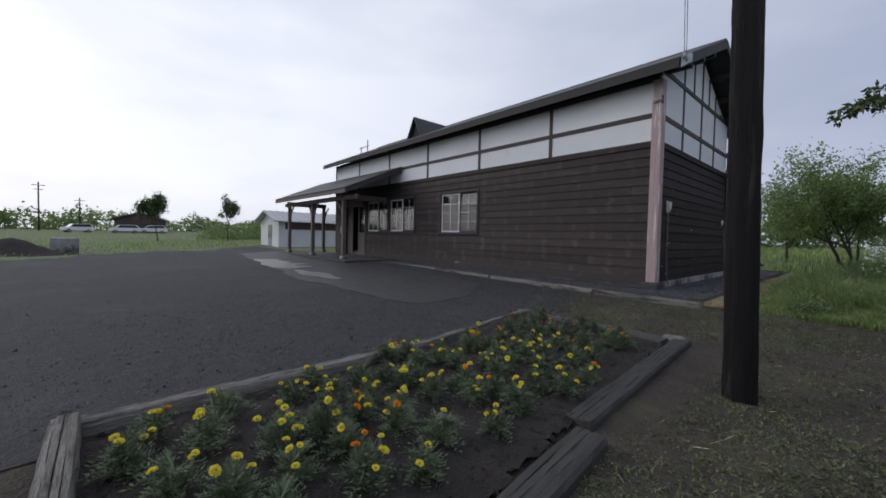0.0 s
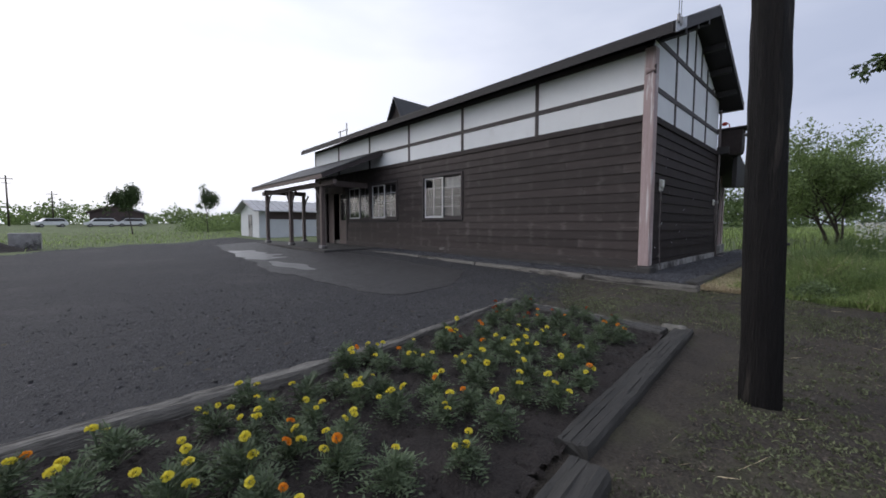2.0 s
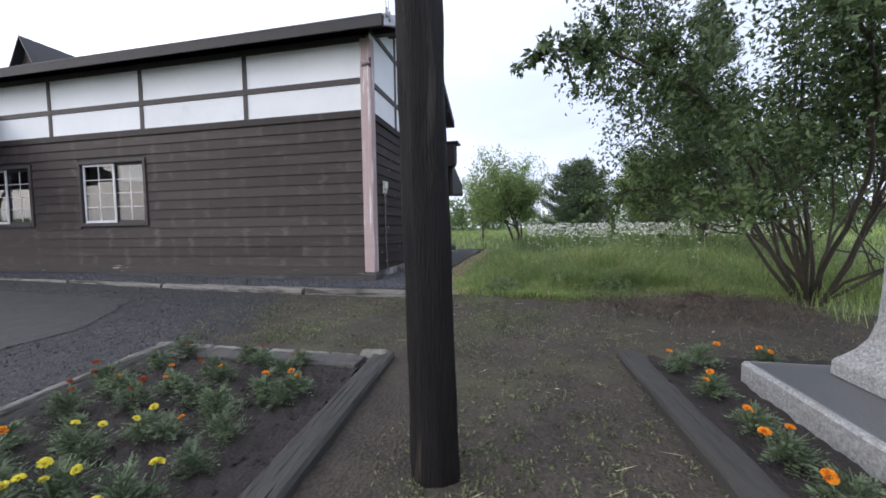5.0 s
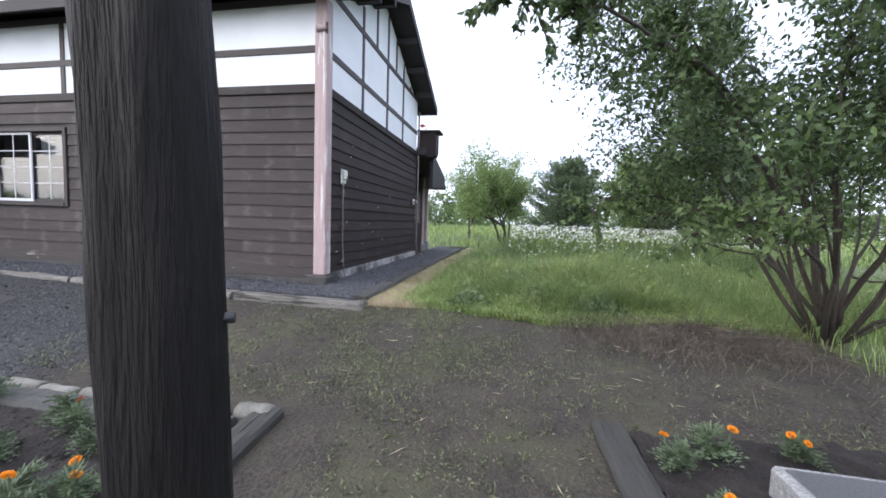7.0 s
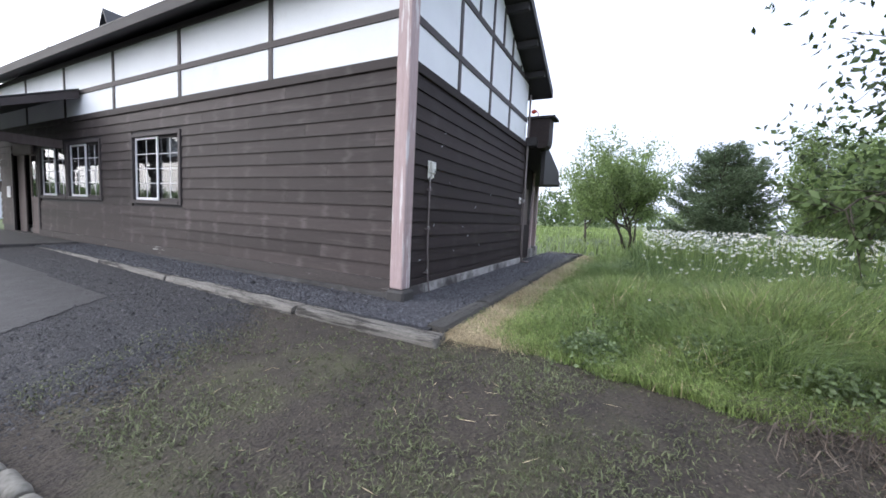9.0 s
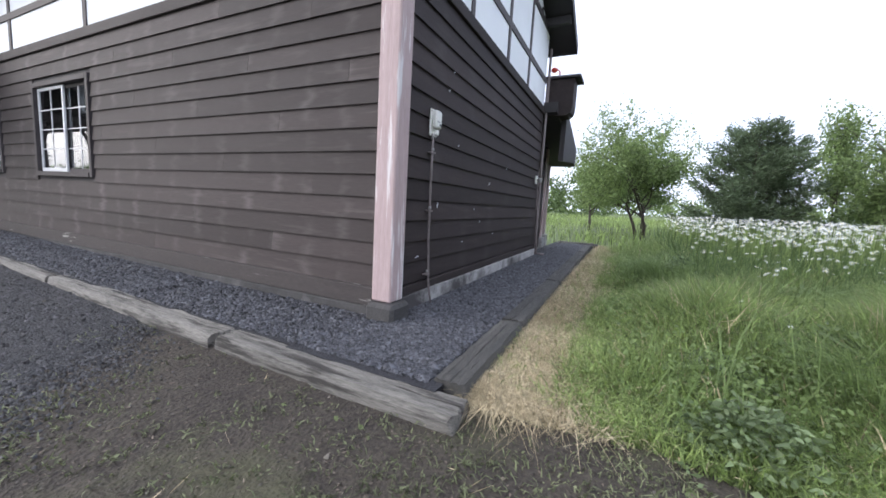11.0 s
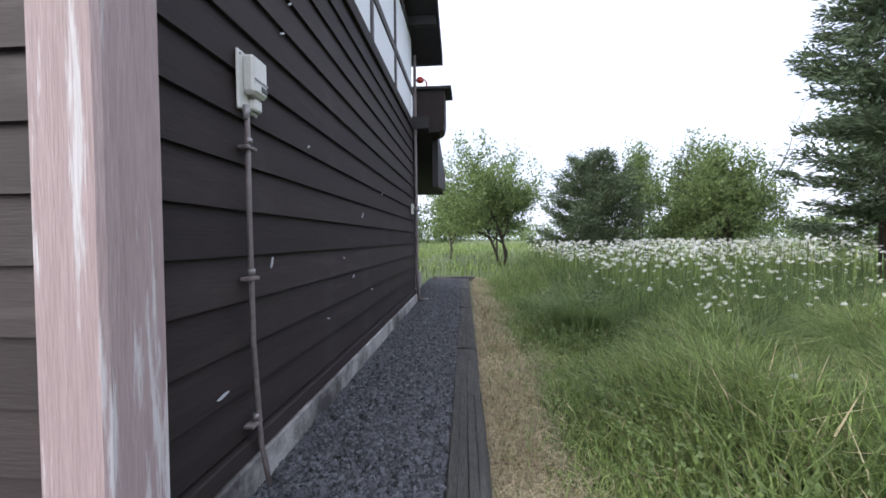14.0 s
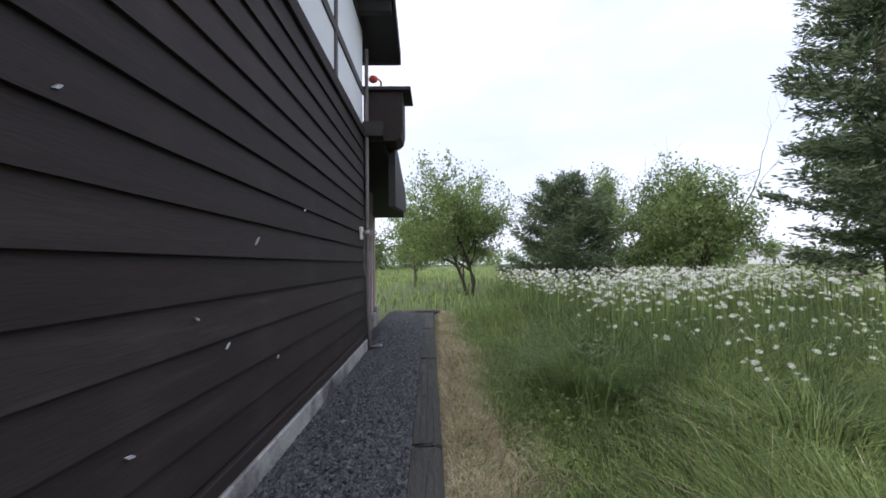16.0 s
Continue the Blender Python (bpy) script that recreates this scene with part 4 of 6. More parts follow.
SLEEPER_LONG = surface("silvered_sleeper_grain", (0.075, 0.071, 0.063), (0.27, 0.255, 0.23), 3, (0.6, 6, 6), (0.75, 0.95), 1.0, 26, 0.5, vary=0.15, stain=(0.040, 0.036, 0.032), stain_scale=2.2, stain_at=(0.50, 0.60))
SLEEPER_FLAT = surface("tarred_flat_sleeper", (0.026, 0.025, 0.023), (0.062, 0.059, 0.054), 2.5, (0.6, 6, 6), (0.7, 0.92), 0.5, 26, 0.4, vary=0.15, stain=(0.085, 0.08, 0.07), stain_scale=1.2, stain_at=(0.56, 0.8))
SLEEPER_SIDE = surface("dark_grey_sleeper_wood", (0.028, 0.027, 0.025), (0.085, 0.081, 0.074), 2.5, (0.6, 6, 6), (0.7, 0.95), 0.9, 26, 0.5, vary=0.2, stain=(0.13, 0.125, 0.115), stain_scale=1.6, stain_at=(0.56, 0.8))
SLEEPER_END = surface("dark_sleeper_end_grain", (0.030, 0.029, 0.028), (0.080, 0.077, 0.073), 3, (6, 0.6, 6), (0.7, 0.95), 0.7, 26, 0.5, vary=0.2)
ys = [2.08, 4.10, 7.2, 9.6, 12.0, 13.1]
for k, (a, b) in enumerate(zip(ys, ys[1:])):
    sleeper((8.83 + 0.022 * (a - 2.0) - 0.01 * (k % 2), a + 0.012), (8.83 + 0.022 * (b - 2.0) + 0.01 * (k % 2), b - 0.012), 0.24, 0.20, -0.005 + float(strip_z(0, a)) - G0, SLEEPER_LONG, "silvered weathered sleeper edging the gravel strip", "front kerb sleepers", float(strip_z(0, b) - strip_z(0, a)))
xs = [8.98, 10.42, 12.75, 15.1, 17.4, 19.7]
for k, (a, b) in enumerate(zip(xs, xs[1:])):
    sleeper((a + 0.012, 2.275 + 0.016 * (a - 10)), (b - 0.012, 2.275 + 0.016 * (b - 10)), 0.22, 0.20, 0.03, SLEEPER_SIDE, "dark cracked sleeper edging the gravel strip", "side kerb sleepers", 0.0, 0.97, 0.35)
sleeper((20.15, 2.15), (20.1, 3.4), 0.2, 0.2, 0.05, SLEEPER_LONG, "pale sleeper closing the gravel strip", "side kerb sleepers")

EDGE_STONE = surface("mossy_grey_stone", (0.10, 0.096, 0.082), (0.26, 0.25, 0.225), 6, (1, 1, 1), (0.8, 0.95), 0.6, 40, vary=0.15, stain=(0.05, 0.05, 0.035), stain_scale=3, stain_at=(0.5, 0.65))

# ---- flower bed with its edging ----
BED = [(0.75, 1.1), (3.2, 1.46), (5.95, 1.74), (5.97, 3.78), (4.6, 3.46), (0.72, 3.2)]


def in_poly(poly, x, y):
    x, y = np.asarray(x, float), np.asarray(y, float)
    inside = np.zeros(x.shape, bool)
    for (ax, ay), (bx, by) in zip(poly, poly[1:] + poly[:1]):
        cross = ((ay > y) != (by > y)) & (x < (bx - ax) * (y - ay) / ((by - ay) or 1e-9) + ax)
        inside ^= cross
    return inside


bed = setting(sheet("ground_bed", np.arange(0.4, 6.4, 0.06), np.arange(0.9, 4.0, 0.06), 0.05, SOIL, lambda x, y: in_poly(BED, x, y), 0.012), "dark damp crumbly soil of the flower bed", "soil")
sleeper((6.22, 1.66), (3.22, 1.42), 0.19, 0.14, -0.06, SLEEPER_FLAT, "dark flat sleeper edging the flower bed", "flower bed sleepers", 0.0, 0.99, 0.25)
sleeper((3.14, 1.27), (0.7, 1.0), 0.21, 0.16, -0.07, SLEEPER_FLAT, "dark cracked sleeper edging the flower bed", "flower bed sleepers", 0.0, 0.99, 0.6)
sleeper((0.75, 3.25), (3.2, 3.33), 0.12, 0.16, -0.03, SLEEPER_LONG, "thin silvered timber edging the flower bed", "flower bed sleepers", 0.0, 0.99)
sleeper((3.22, 3.34), (6.05, 3.86), 0.11, 0.14, -0.03, SLEEPER_LONG, "thin silvered timber edging the flower bed", "flower bed sleepers", 0.0, 0.99)
sleeper((0.70, 3.28), (0.72, 2.25), 0.14, 0.20, -0.03, SLEEPER_LONG, "split silvered timber stub at the bed corner", "flower bed sleepers")
sleeper((5.92, 3.72), (5.94, 1.76), 0.21, 0.12, -0.03, SLEEPER_END, "dark flat sleeper closing the end of the flower bed", "flower bed sleepers", 0.0, 0.99)
for k, (y, l) in enumerate(((3.98, 0.30), (3.64, 0.32), (3.30, 0.30), (2.98, 0.28), (2.68, 0.28), (2.36, 0.30), (2.06, 0.26), (1.78, 0.26))):
    st = thing("edging_stone", "rough grey kerb stone at the end of the flower bed", "stone", "edging stones", (6.11 + 0.012 * (k % 2) + (0.04 if k == 7 else 0.0), y - 0.04, gz(5.9, y) - 0.03))
    bm = bmesh.new()
    r = 0.053 if k < 7 else 0.085
    ends = [-l / 2 + 0.006, -l / 2 + 0.02, -l / 4, 0.0, l / 4, l / 2 - 0.02, l / 2 - 0.006]
    tube(bm, [(0.008 * math.sin(k * 2.1 + q * 3), q, 0.045) for q in ends], [r * f for f in (0.78, 0.97, 1.03, 0.98, 1.02, 0.96, 0.76)], 14)
    for v in bm.verts:
        v.co += Vector([0.010 * noise.noise(v.co * 9 + Vector((k * 3, i * 7, 0))) for i in range(3)])
    part("stone", bm, EDGE_STONE, st)

# ---- tarred pole ----
PX, PY = 4.74, 0.83
pole = thing("utility_pole", "dark tarred wooden pole with a weathered pale streak", "pole", at=(PX, PY, gz(PX, PY) - 0.05))
bm = bmesh.new()
n, sides = 150, 28
rings = []
for i in range(n + 1):
    z = 9.0 * (i / n) ** 1.3
    r0 = 0.117 - 0.0046 * z
    ring = []
    for k in range(sides):
        a = 2 * math.pi * k / sides
        w = noise.noise(Vector((math.cos(a) * 2.2, math.sin(a) * 2.2, z * 0.5))) * 0.014 + noise.noise(Vector((math.cos(a) * 5, math.sin(a) * 5, z * 3.0))) * 0.010
        ring.append(bm.verts.new(((r0 + w) * math.cos(a) - 0.013 * z, (r0 + w) * math.sin(a) + 0.018 * z, z)))
    rings.append(ring)
for r, s in zip(rings, rings[1:]):
    for k in range(sides):
        bm.faces.new((r[k], r[(k + 1) % sides], s[(k + 1) % sides], s[k])).smooth = True
bm.faces.new(rings[-1])
part("shaft", bm, POLE_WOOD, pole)
for z, a in ((1.9, 70), (2.55, -35), (1.15, -60), (3.3, 200)):
    r = 0.117 - 0.0046 * z
    c = Vector((r * math.cos(radians(a)) - 0.013 * z, r * math.sin(radians(a)) + 0.018 * z, z))
    d = Vector((math.cos(radians(a)), math.sin(radians(a)), 0))
    part("staple", tube(bmesh.new(), [c - d * 0.02, c + d * 0.025], 0.012, 6), DARK_PLASTIC, pole)

# ---- second bed with the stone monument ----
sleeper((6.58, -0.50), (4.35, -0.58), 0.20, 0.14, -0.06, SLEEPER_FLAT, "dark flat sleeper edging the monument bed", "monument bed sleepers", 0.0, 0.99, 0.25)
sleeper((4.32, -0.55), (2.1, -0.62), 0.20, 0.14, -0.06, SLEEPER_FLAT, "dark flat sleeper edging the monument bed", "monument bed sleepers", 0.0, 0.99, 0.25)
BED2 = [(2.1, -0.66), (6.5, -0.62), (6.75, -2.9), (2.1, -2.9)]
setting(sheet("ground_monument_bed", np.arange(1.9, 6.9, 0.07), np.arange(-3.0, -0.5, 0.07), 0.035, SOIL, lambda x, y: in_poly(BED2, x, y), 0.012), "dark soil of the monument bed", "soil")
mon = thing("stone_monument", "grey granite monument slab with a flared foot", "monument", at=(5.16, -1.84, 0.0))
part("base_slab", boxes(((-1.5, -1.0, 0.0), (0.96, 0.70, 0.196)), bevel=0.018), GRANITE, mon)
part("polished_top", boxes(((-1.46, -0.96, 0.19), (0.92, 0.66, 0.201)), bevel=0.004), GRANITE_DARK, mon, "dark polished granite top")
bm = bmesh.new()
prof = [(0.0, 0.34), (0.10, 0.335), (0.14, 0.30), (0.2, 0.255), (0.28, 0.215), (0.40, 0.19), (0.6, 0.18), (1.32, 0.165)]
rings = []
for h, w in prof:
    f = w * 0.85
    d = 0.42 + w
    rings.append([bm.verts.new(v) for v in ((-d, -f, 0.202 + h), (d, -f, 0.202 + h), (d, f, 0.202 + h), (-d, f, 0.202 + h))])
for r, s in zip(rings, rings[1:]):
    for k in range(4):
        bm.faces.new((r[k], r[(k + 1) % 4], s[(k + 1) % 4], s[k]))
top = rings[-1]
apex = [bm.verts.new((0.0, -0.14, 1.72)), bm.verts.new((0.0, 0.14, 1.72))]
bm.faces.new((top[0], top[1], apex[0]))
bm.faces.new((top[2], top[3], apex[1]))
bm.faces.new((top[1], top[2], apex[1], apex[0]))
bm.faces.new((top[3], top[0], apex[0], apex[1]))
bm.faces.new(rings[0][::-1])
bmesh.ops.recalc_face_normals(bm, faces=bm.faces)
bmesh.ops.bevel(bm, geom=[e for e in bm.edges if e.calc_face_angle(0) > 0.5], offset=0.008, segments=1, affect="EDGES")
part("stele", bm, GRANITE, mon)


# ---- plants: helpers ----
def unit(v):
    return v / np.maximum(np.linalg.norm(v, axis=-1, keepdims=True), 1e-9)


def leaf_quads(at, way, length, width, fold=0.25):
    """Pointed leaves as rhombs: base, side, tip, side."""
    n = len(at)
    length = np.broadcast_to(length, (n,))[:, None]
    width = np.broadcast_to(width, (n,))[:, None]
    side = unit(np.cross(way, rng.normal(size=(n, 3))))
    lift = unit(np.cross(side, way))
    mid = at + way * length * 0.45
    return np.stack([at, mid + side * width / 2 + lift * width * fold, at + way * length, mid - side * width / 2 + lift * width * fold], 1)


def blade_quads(at, height, width, lean, heading=None, curl=1.0):
    """Grass blades of two quads each, bent over."""
    n = len(at)
    if heading is None:
        heading = rng.uniform(0, 2 * np.pi, n)
    d = np.stack([np.cos(heading), np.sin(heading), np.zeros(n)], 1)
    face = rng.uniform(0, 2 * np.pi, n)
    s = np.stack([np.cos(face), np.sin(face), np.zeros(n)], 1) * np.broadcast_to(width, (n,))[:, None] / 2
    h = np.broadcast_to(height, (n,))[:, None]
    b = np.broadcast_to(lean, (n,))[:, None]
    up = np.array([0, 0, 1.0])
    m = at + d * h * b * 0.30 + up * h * 0.58
    t = at + d * h * b * (1.0 * curl) + up * h * (1.0 - 0.30 * b)
    low = np.stack([at - s, at + s, m + s * 0.8, m - s * 0.8], 1)
    top = np.stack([m - s * 0.8, m + s * 0.8, t + s * 0.12, t - s * 0.12], 1)
    return np.concatenate([low, top])


def on_ground(x, y, lift=0.0):
    return np.stack([x, y, ground_z(x, y) + lift], 1)


def stuff(ob, label, category):
    return tagged(ob, label, category, kind="stuff")


def clumped(n, x0, x1, y0, y1, scale, keep=0.5):
    """Random points that gather in drifts."""
    pts = []
    while sum(len(p) for p in pts) < n:
        x, y = rng.uniform(x0, x1, 4 * n), rng.uniform(y0, y1, 4 * n)
        f = np.sin(x * scale + 1.3 * np.sin(y * scale * 0.7)) * np.sin(y * scale * 1.1 + 0.8 * np.sin(x * scale * 0.6 + 2))
        ok = rng.random(4 * n) < np.clip(0.5 + f * keep, 0.04, 1)
        pts.append(np.stack([x[ok], y[ok]], 1))
    return np.concatenate(pts)[:n]


# ---- trees ----
def grow(start, way, length, radius, depth, spread, lift, tubes, tips, kids=4):
    p, d = np.array(start, float), unit(np.array(way, float))
    steps = 5
    path, radii = [p.copy()], [radius]
    for i in range(steps):
        d = unit(d + rng.normal(0, 0.16, 3) + np.array([0, 0, lift]))
        p = p + d * length / steps
        path.append(p.copy())
        radii.append(radius * (1 - 0.75 * (i + 1) / steps))
    tubes.append((path, radii))
    if depth == 0:
        tips.extend([(q, d) for q in path[1:]])
        return
    for k in range(kids):
        q = rng.uniform(0.3, 1.0)
        i = min(int(q * steps), steps - 1)
        at = path[i] + (path[i + 1] - path[i]) * (q * steps - i)
        turn = unit(d + rng.normal(0, spread, 3))
        grow(at, turn, length * rng.uniform(0.45, 0.7), max(radii[i] * 0.6, 0.004), depth - 1, spread, lift * 0.6, tubes, tips, kids)
    tips.append((path[-1], d))


def too_near(p):
    """The trodden path and the forecourt are kept clear of boughs."""
    return p[1] > -0.9 + 0.55 * max(p[2] - 1.5, 0) or p[0] < 6.7


def tree(name, label, at, height, stems, reach, leaf, n_leaf, leaf_len, category="tree", trunk_share=0.35, trunk_r=0.08, lift=0.08, spread=0.7, depth=2, kids=5, cloud=0.22, base_spread=0.25, keep_off=()):
    at = np.array([at[0], at[1], gz(*at) - 0.03])
    ob = thing(name, label, category, at=tuple(at))
    tubes, tips = [], []
    for s in range(stems):
        a = 2 * np.pi * (s + rng.random() * 0.6) / stems
        out = base_spread if stems > 1 else 0.06
        way = unit(np.array([np.cos(a) * out, np.sin(a) * out, 1.0]))
        foot = np.array([np.cos(a), np.sin(a), 0]) * (0.16 if stems > 1 else 0)
        grow(foot, way, height * 0.72, trunk_r * rng.uniform(0.7, 1.1), depth, spread, lift, tubes, tips, kids)
    T = np.array([p for p, d in tips])
    kxy = reach / max(np.percentile(np.hypot(T[:, 0], T[:, 1]), 90), 1e-3)
    fit = np.array([kxy, kxy, height / T[:, 2].max()])
    tips = [(p * fit, d) for p, d in tips if p[2] * fit[2] > height * trunk_share]
    bm = bmesh.new()
    for path, radii in tubes:
        path = [p * fit for p in path]
        if len(keep_off) and any(too_near(at + p) for p in path):
            continue
        tube(bm, [tuple(p) for p in path], [float(r) for r in radii], 6 if radii[0] > 0.03 else 4)
    part("trunk", bm, BARK, ob)
    P = np.array([p for p, d in tips])
    pick = rng.integers(0, len(P), n_leaf)
    C = P[pick] + rng.normal(0, cloud, (n_leaf, 3))
    if len(keep_off):
        C = C[[not too_near(at + c) for c in C]]
        n_leaf = len(C)
    W = unit(rng.normal(size=(n_leaf, 3)) + np.array([0, 0, -0.35]))
    quads = leaf_quads(C, W, leaf_len * rng.uniform(0.6, 1.25, n_leaf), leaf_len * 0.5 * rng.uniform(0.7, 1.2, n_leaf))
    soup("crown", quads, leaf, ob)
    return ob


def conifer(name, label, at, height, reach, skirt, n_need, taper=0.75, trunk_r=0.11, step=1.0, plump=0.025):
    at = np.array([at[0], at[1], gz(*at) - 0.03])
    ob = thing(name, label, "conifer", at=tuple(at))
    bm = bmesh.new()
    tube(bm, [(0, 0, 0), (0.02, 0, height * 0.3), (0, 0.02, height * 0.7), (0, 0, height)], [trunk_r, trunk_r * 0.8, trunk_r * 0.45, 0.01], 10)
    quads = []
    z = skirt
    branches = []
    while z < height * 0.985:
        q = (z - skirt) / (height - skirt)
        ln = reach * (1 - q) ** taper * (0.55 + 0.45 * min(1, q * 6 + 0.45))
        for k in range(int(rng.integers(5, 8))):
            a = rng.uniform(0, 2 * np.pi)
            l = ln * rng.uniform(0.62, 1.12) + 0.12
            rise = rng.uniform(-0.22, 0.10) + 0.35 * q
            tip = np.array([np.cos(a) * l, np.sin(a) * l, rise * l])
            sag = np.array([0, 0, -0.12 * l])
            pts = [np.array([0, 0, z]) + tip * s + sag * np.sin(np.pi * s) + np.array([0, 0, 0.10 * l * s * s]) for s in np.linspace(0, 1, 6)]
            branches.append(pts)
        z += rng.uniform(0.14, 0.24) * (0.7 + height / 12) * step
    for pts in branches:
        tube(bm, [tuple(p) for p in pts], [0.018, 0.015, 0.012, 0.009, 0.006, 0.003], 4)
    part("trunk", bm, BARK, ob)
    lens = np.array([np.linalg.norm(p[-1] - p[0]) for p in branches])
    pick = rng.choice(len(branches), n_need, p=lens / lens.sum())
    B = np.array(branches)[pick]
    s = rng.beta(1.6, 0.9, n_need) * 4.999
    i = s.astype(int)
    f = (s - i)[:, None]
    r = np.arange(n_need)
    C = B[r, i] * (1 - f) + B[r, i + 1] * f
    out = unit(B[r, i + 1] - B[r, i])
    side = unit(np.cross(out, [0, 0, 1.0]))
    off = rng.normal(0, 0.16, n_need)[:, None] * np.minimum(1.2, lens[pick] * 0.8)[:, None]
    C = C + side * off + rng.normal(0, plump, (n_need, 3))
    W = unit(out * 0.9 + side * np.sign(off) * 0.7 + rng.normal(0, 0.35, (n_need, 3)) + np.array([0, 0, -0.12]))
    soup("crown", leaf_quads(C, W, rng.uniform(0.08, 0.17, n_need), rng.uniform(0.022, 0.045, n_need), 0.1), NEEDLE, ob)
    return ob


shrub = tree("serviceberry_shrub", "large many-stemmed leafy shrub at the meadow's edge", (9.0, -3.4), 5.6, 15, 2.7, LEAF_DARK, 40000, 0.075, "shrub", trunk_share=0.26, trunk_r=0.031, lift=-0.02, spread=0.55, depth=2, kids=5, cloud=0.11, base_spread=0.8, keep_off=(1,))
# long boughs of the shrub that arch out towards the path
def arching_bough(points, radius, twigs, leaves, leaf_len, start):
    foot = np.array([9.0, -3.4, gz(9.0, -3.4) - 0.03])
    pts = np.array(points, float)
    q = np.linspace(0, len(pts) - 1, 22)
    i = np.minimum(q.astype(int), len(pts) - 2)
    f = (q - i)[:, None]
    f = f * f * (3 - 2 * f) * 0.4 + f * 0.6
    path = pts[i] * (1 - f) + pts[i + 1] * f + rng.normal(0, 0.02, (22, 3))
    bm = bmesh.new()
    tube(bm, [tuple(p - foot) for p in path], [radius * (1 - 0.85 * k / 21) for k in range(22)], 6)
    C, W = [], []
    for k in range(twigs):
        at = rng.uniform(start, 1.0) * 20.9
        j = int(at)
        base = path[j] + (path[j + 1] - path[j]) * (at - j)
        way = unit(unit(path[j + 1] - path[j]) * 0.8 + rng.normal(0, 0.55, 3) + np.array([0, 0, 0.12]))
        ln = rng.uniform(0.25, 0.62) * (1.25 - 0.5 * at / 21)
        tw = [base + way * ln * u + np.array([0, 0, -0.16 * ln * u * u]) for u in (0, 0.35, 0.7, 1.0)]
        tube(bm, [tuple(p - foot) for p in tw], [0.006, 0.005, 0.003, 0.002], 4)
        for u in rng.uniform(0.15, 1.05, max(1, leaves // twigs)):
            C.append(base + way * ln * u + np.array([0, 0, -0.16 * ln * u * u]) + rng.normal(0, 0.012, 3))
            W.append(unit(way * 0.5 + rng.normal(0, 0.65, 3) + np.array([0, 0, -0.25])))
    part("bough", bm, BARK, shrub)
    m = len(C)
    soup("foliage", leaf_quads(np.array(C) - foot, np.array(W), leaf_len * rng.uniform(0.6, 1.2, m), leaf_len * 0.42 * rng.uniform(0.8, 1.2, m)), LEAF_DARK if leaf_len < 0.085 else LEAF_BROAD, shrub)


arching_bough([(9.0, -3.35, 0.3), (8.7, -2.8, 1.8), (7.9, -1.5, 2.75), (7.1, -0.4, 2.95), (6.3, 0.22, 2.65)], 0.035, 52, 2000, 0.080, 0.45)
arching_bough([(9.0, -3.35, 0.3), (8.9, -2.6, 1.9), (8.7, -1.9, 2.9), (8.5, -1.5, 3.4), (8.4, -1.3, 3.5)], 0.033, 36, 1300, 0.075, 0.40)
arching_bough([(9.0, -3.35, 0.3), (8.6, -3.0, 1.0), (8.0, -2.3, 1.35), (7.6, -1.7, 1.4), (7.45, -1.25, 1.25)], 0.028, 34, 800, 0.095, 0.40)
arching_bough([(9.0, -3.35, 0.3), (9.2, -2.7, 1.2), (9.3, -1.9, 1.7), (9.2, -1.2, 1.75), (9.0, -0.7, 1.55)], 0.028, 34, 900, 0.090, 0.40)
arching_bough([(9.0, -3.45, 0.3), (8.2, -3.4, 1.7), (7.5, -2.9, 2.6), (6.9, -2.3, 3.0), (6.5, -1.8, 3.0)], 0.033, 44, 1600, 0.080, 0.40)

tree("orchard_tree", "light green broadleaf tree standing in the meadow", (26.0, 0.8), 5.7, 4, 2.6, LEAF_PALE, 21000, 0.14, trunk_share=0.28, trunk_r=0.07, lift=0.10, cloud=0.17, kids=7)
tree("orchard_tree", "light green broadleaf tree standing in the meadow", (31.0, 3.4), 4.6, 1, 2.0, LEAF_PALE, 9000, 0.18, trunk_share=0.34, trunk_r=0.08, cloud=0.18, kids=9)
tree("orchard_tree", "light green broadleaf tree standing in the meadow", (33.0, 0.6), 5.2, 1, 2.2, LEAF_BROAD, 9000, 0.18, trunk_share=0.32, trunk_r=0.08, cloud=0.18, kids=9)
tree("orchard_tree", "pale slender tree behind the dark fir", (29.0, -6.6), 6.2, 2, 1.1, LEAF_PALE, 6500, 0.15, trunk_share=0.25, trunk_r=0.06, lift=0.2, cloud=0.16, kids=8)
tree("meadow_tree", "yellow-green spreading tree among the daisies", (21.0, -5.5), 4.6, 4, 1.9, LEAF_PALE, 17000, 0.12, trunk_share=0.28, trunk_r=0.06, lift=0.06, cloud=0.13, base_spread=0.45, kids=7)
tree("meadow_tree", "broadleaf tree with a full green crown", (25.5, -8.0), 5.0, 3, 2.3, LEAF_BROAD, 12000, 0.16, trunk_share=0.25, trunk_r=0.07, cloud=0.18, kids=7)
tree("meadow_tree", "broadleaf tree with a full green crown", (17.5, -8.2), 5.4, 4, 2.4, LEAF_BROAD, 16000, 0.14, trunk_share=0.20, trunk_r=0.07, cloud=0.17, base_spread=0.5, kids=7)
dead = thing("dead_branch", "bare grey dead branch sticking up from the tree", "branch", at=(20.8, -5.8, gz(20.2, -4.5)))
tubes, tips = [], []
grow((0.0, 0.0, 1.6), (-0.15, -0.65, 0.75), 3.4, 0.035, 2, 0.35, 0.05, tubes, tips, 4)
grow((0.0, 0.1, 1.5), (0.1, 0.75, 0.7), 2.4, 0.03, 2, 0.4, 0.02, tubes, tips, 5)
bm = bmesh.new()
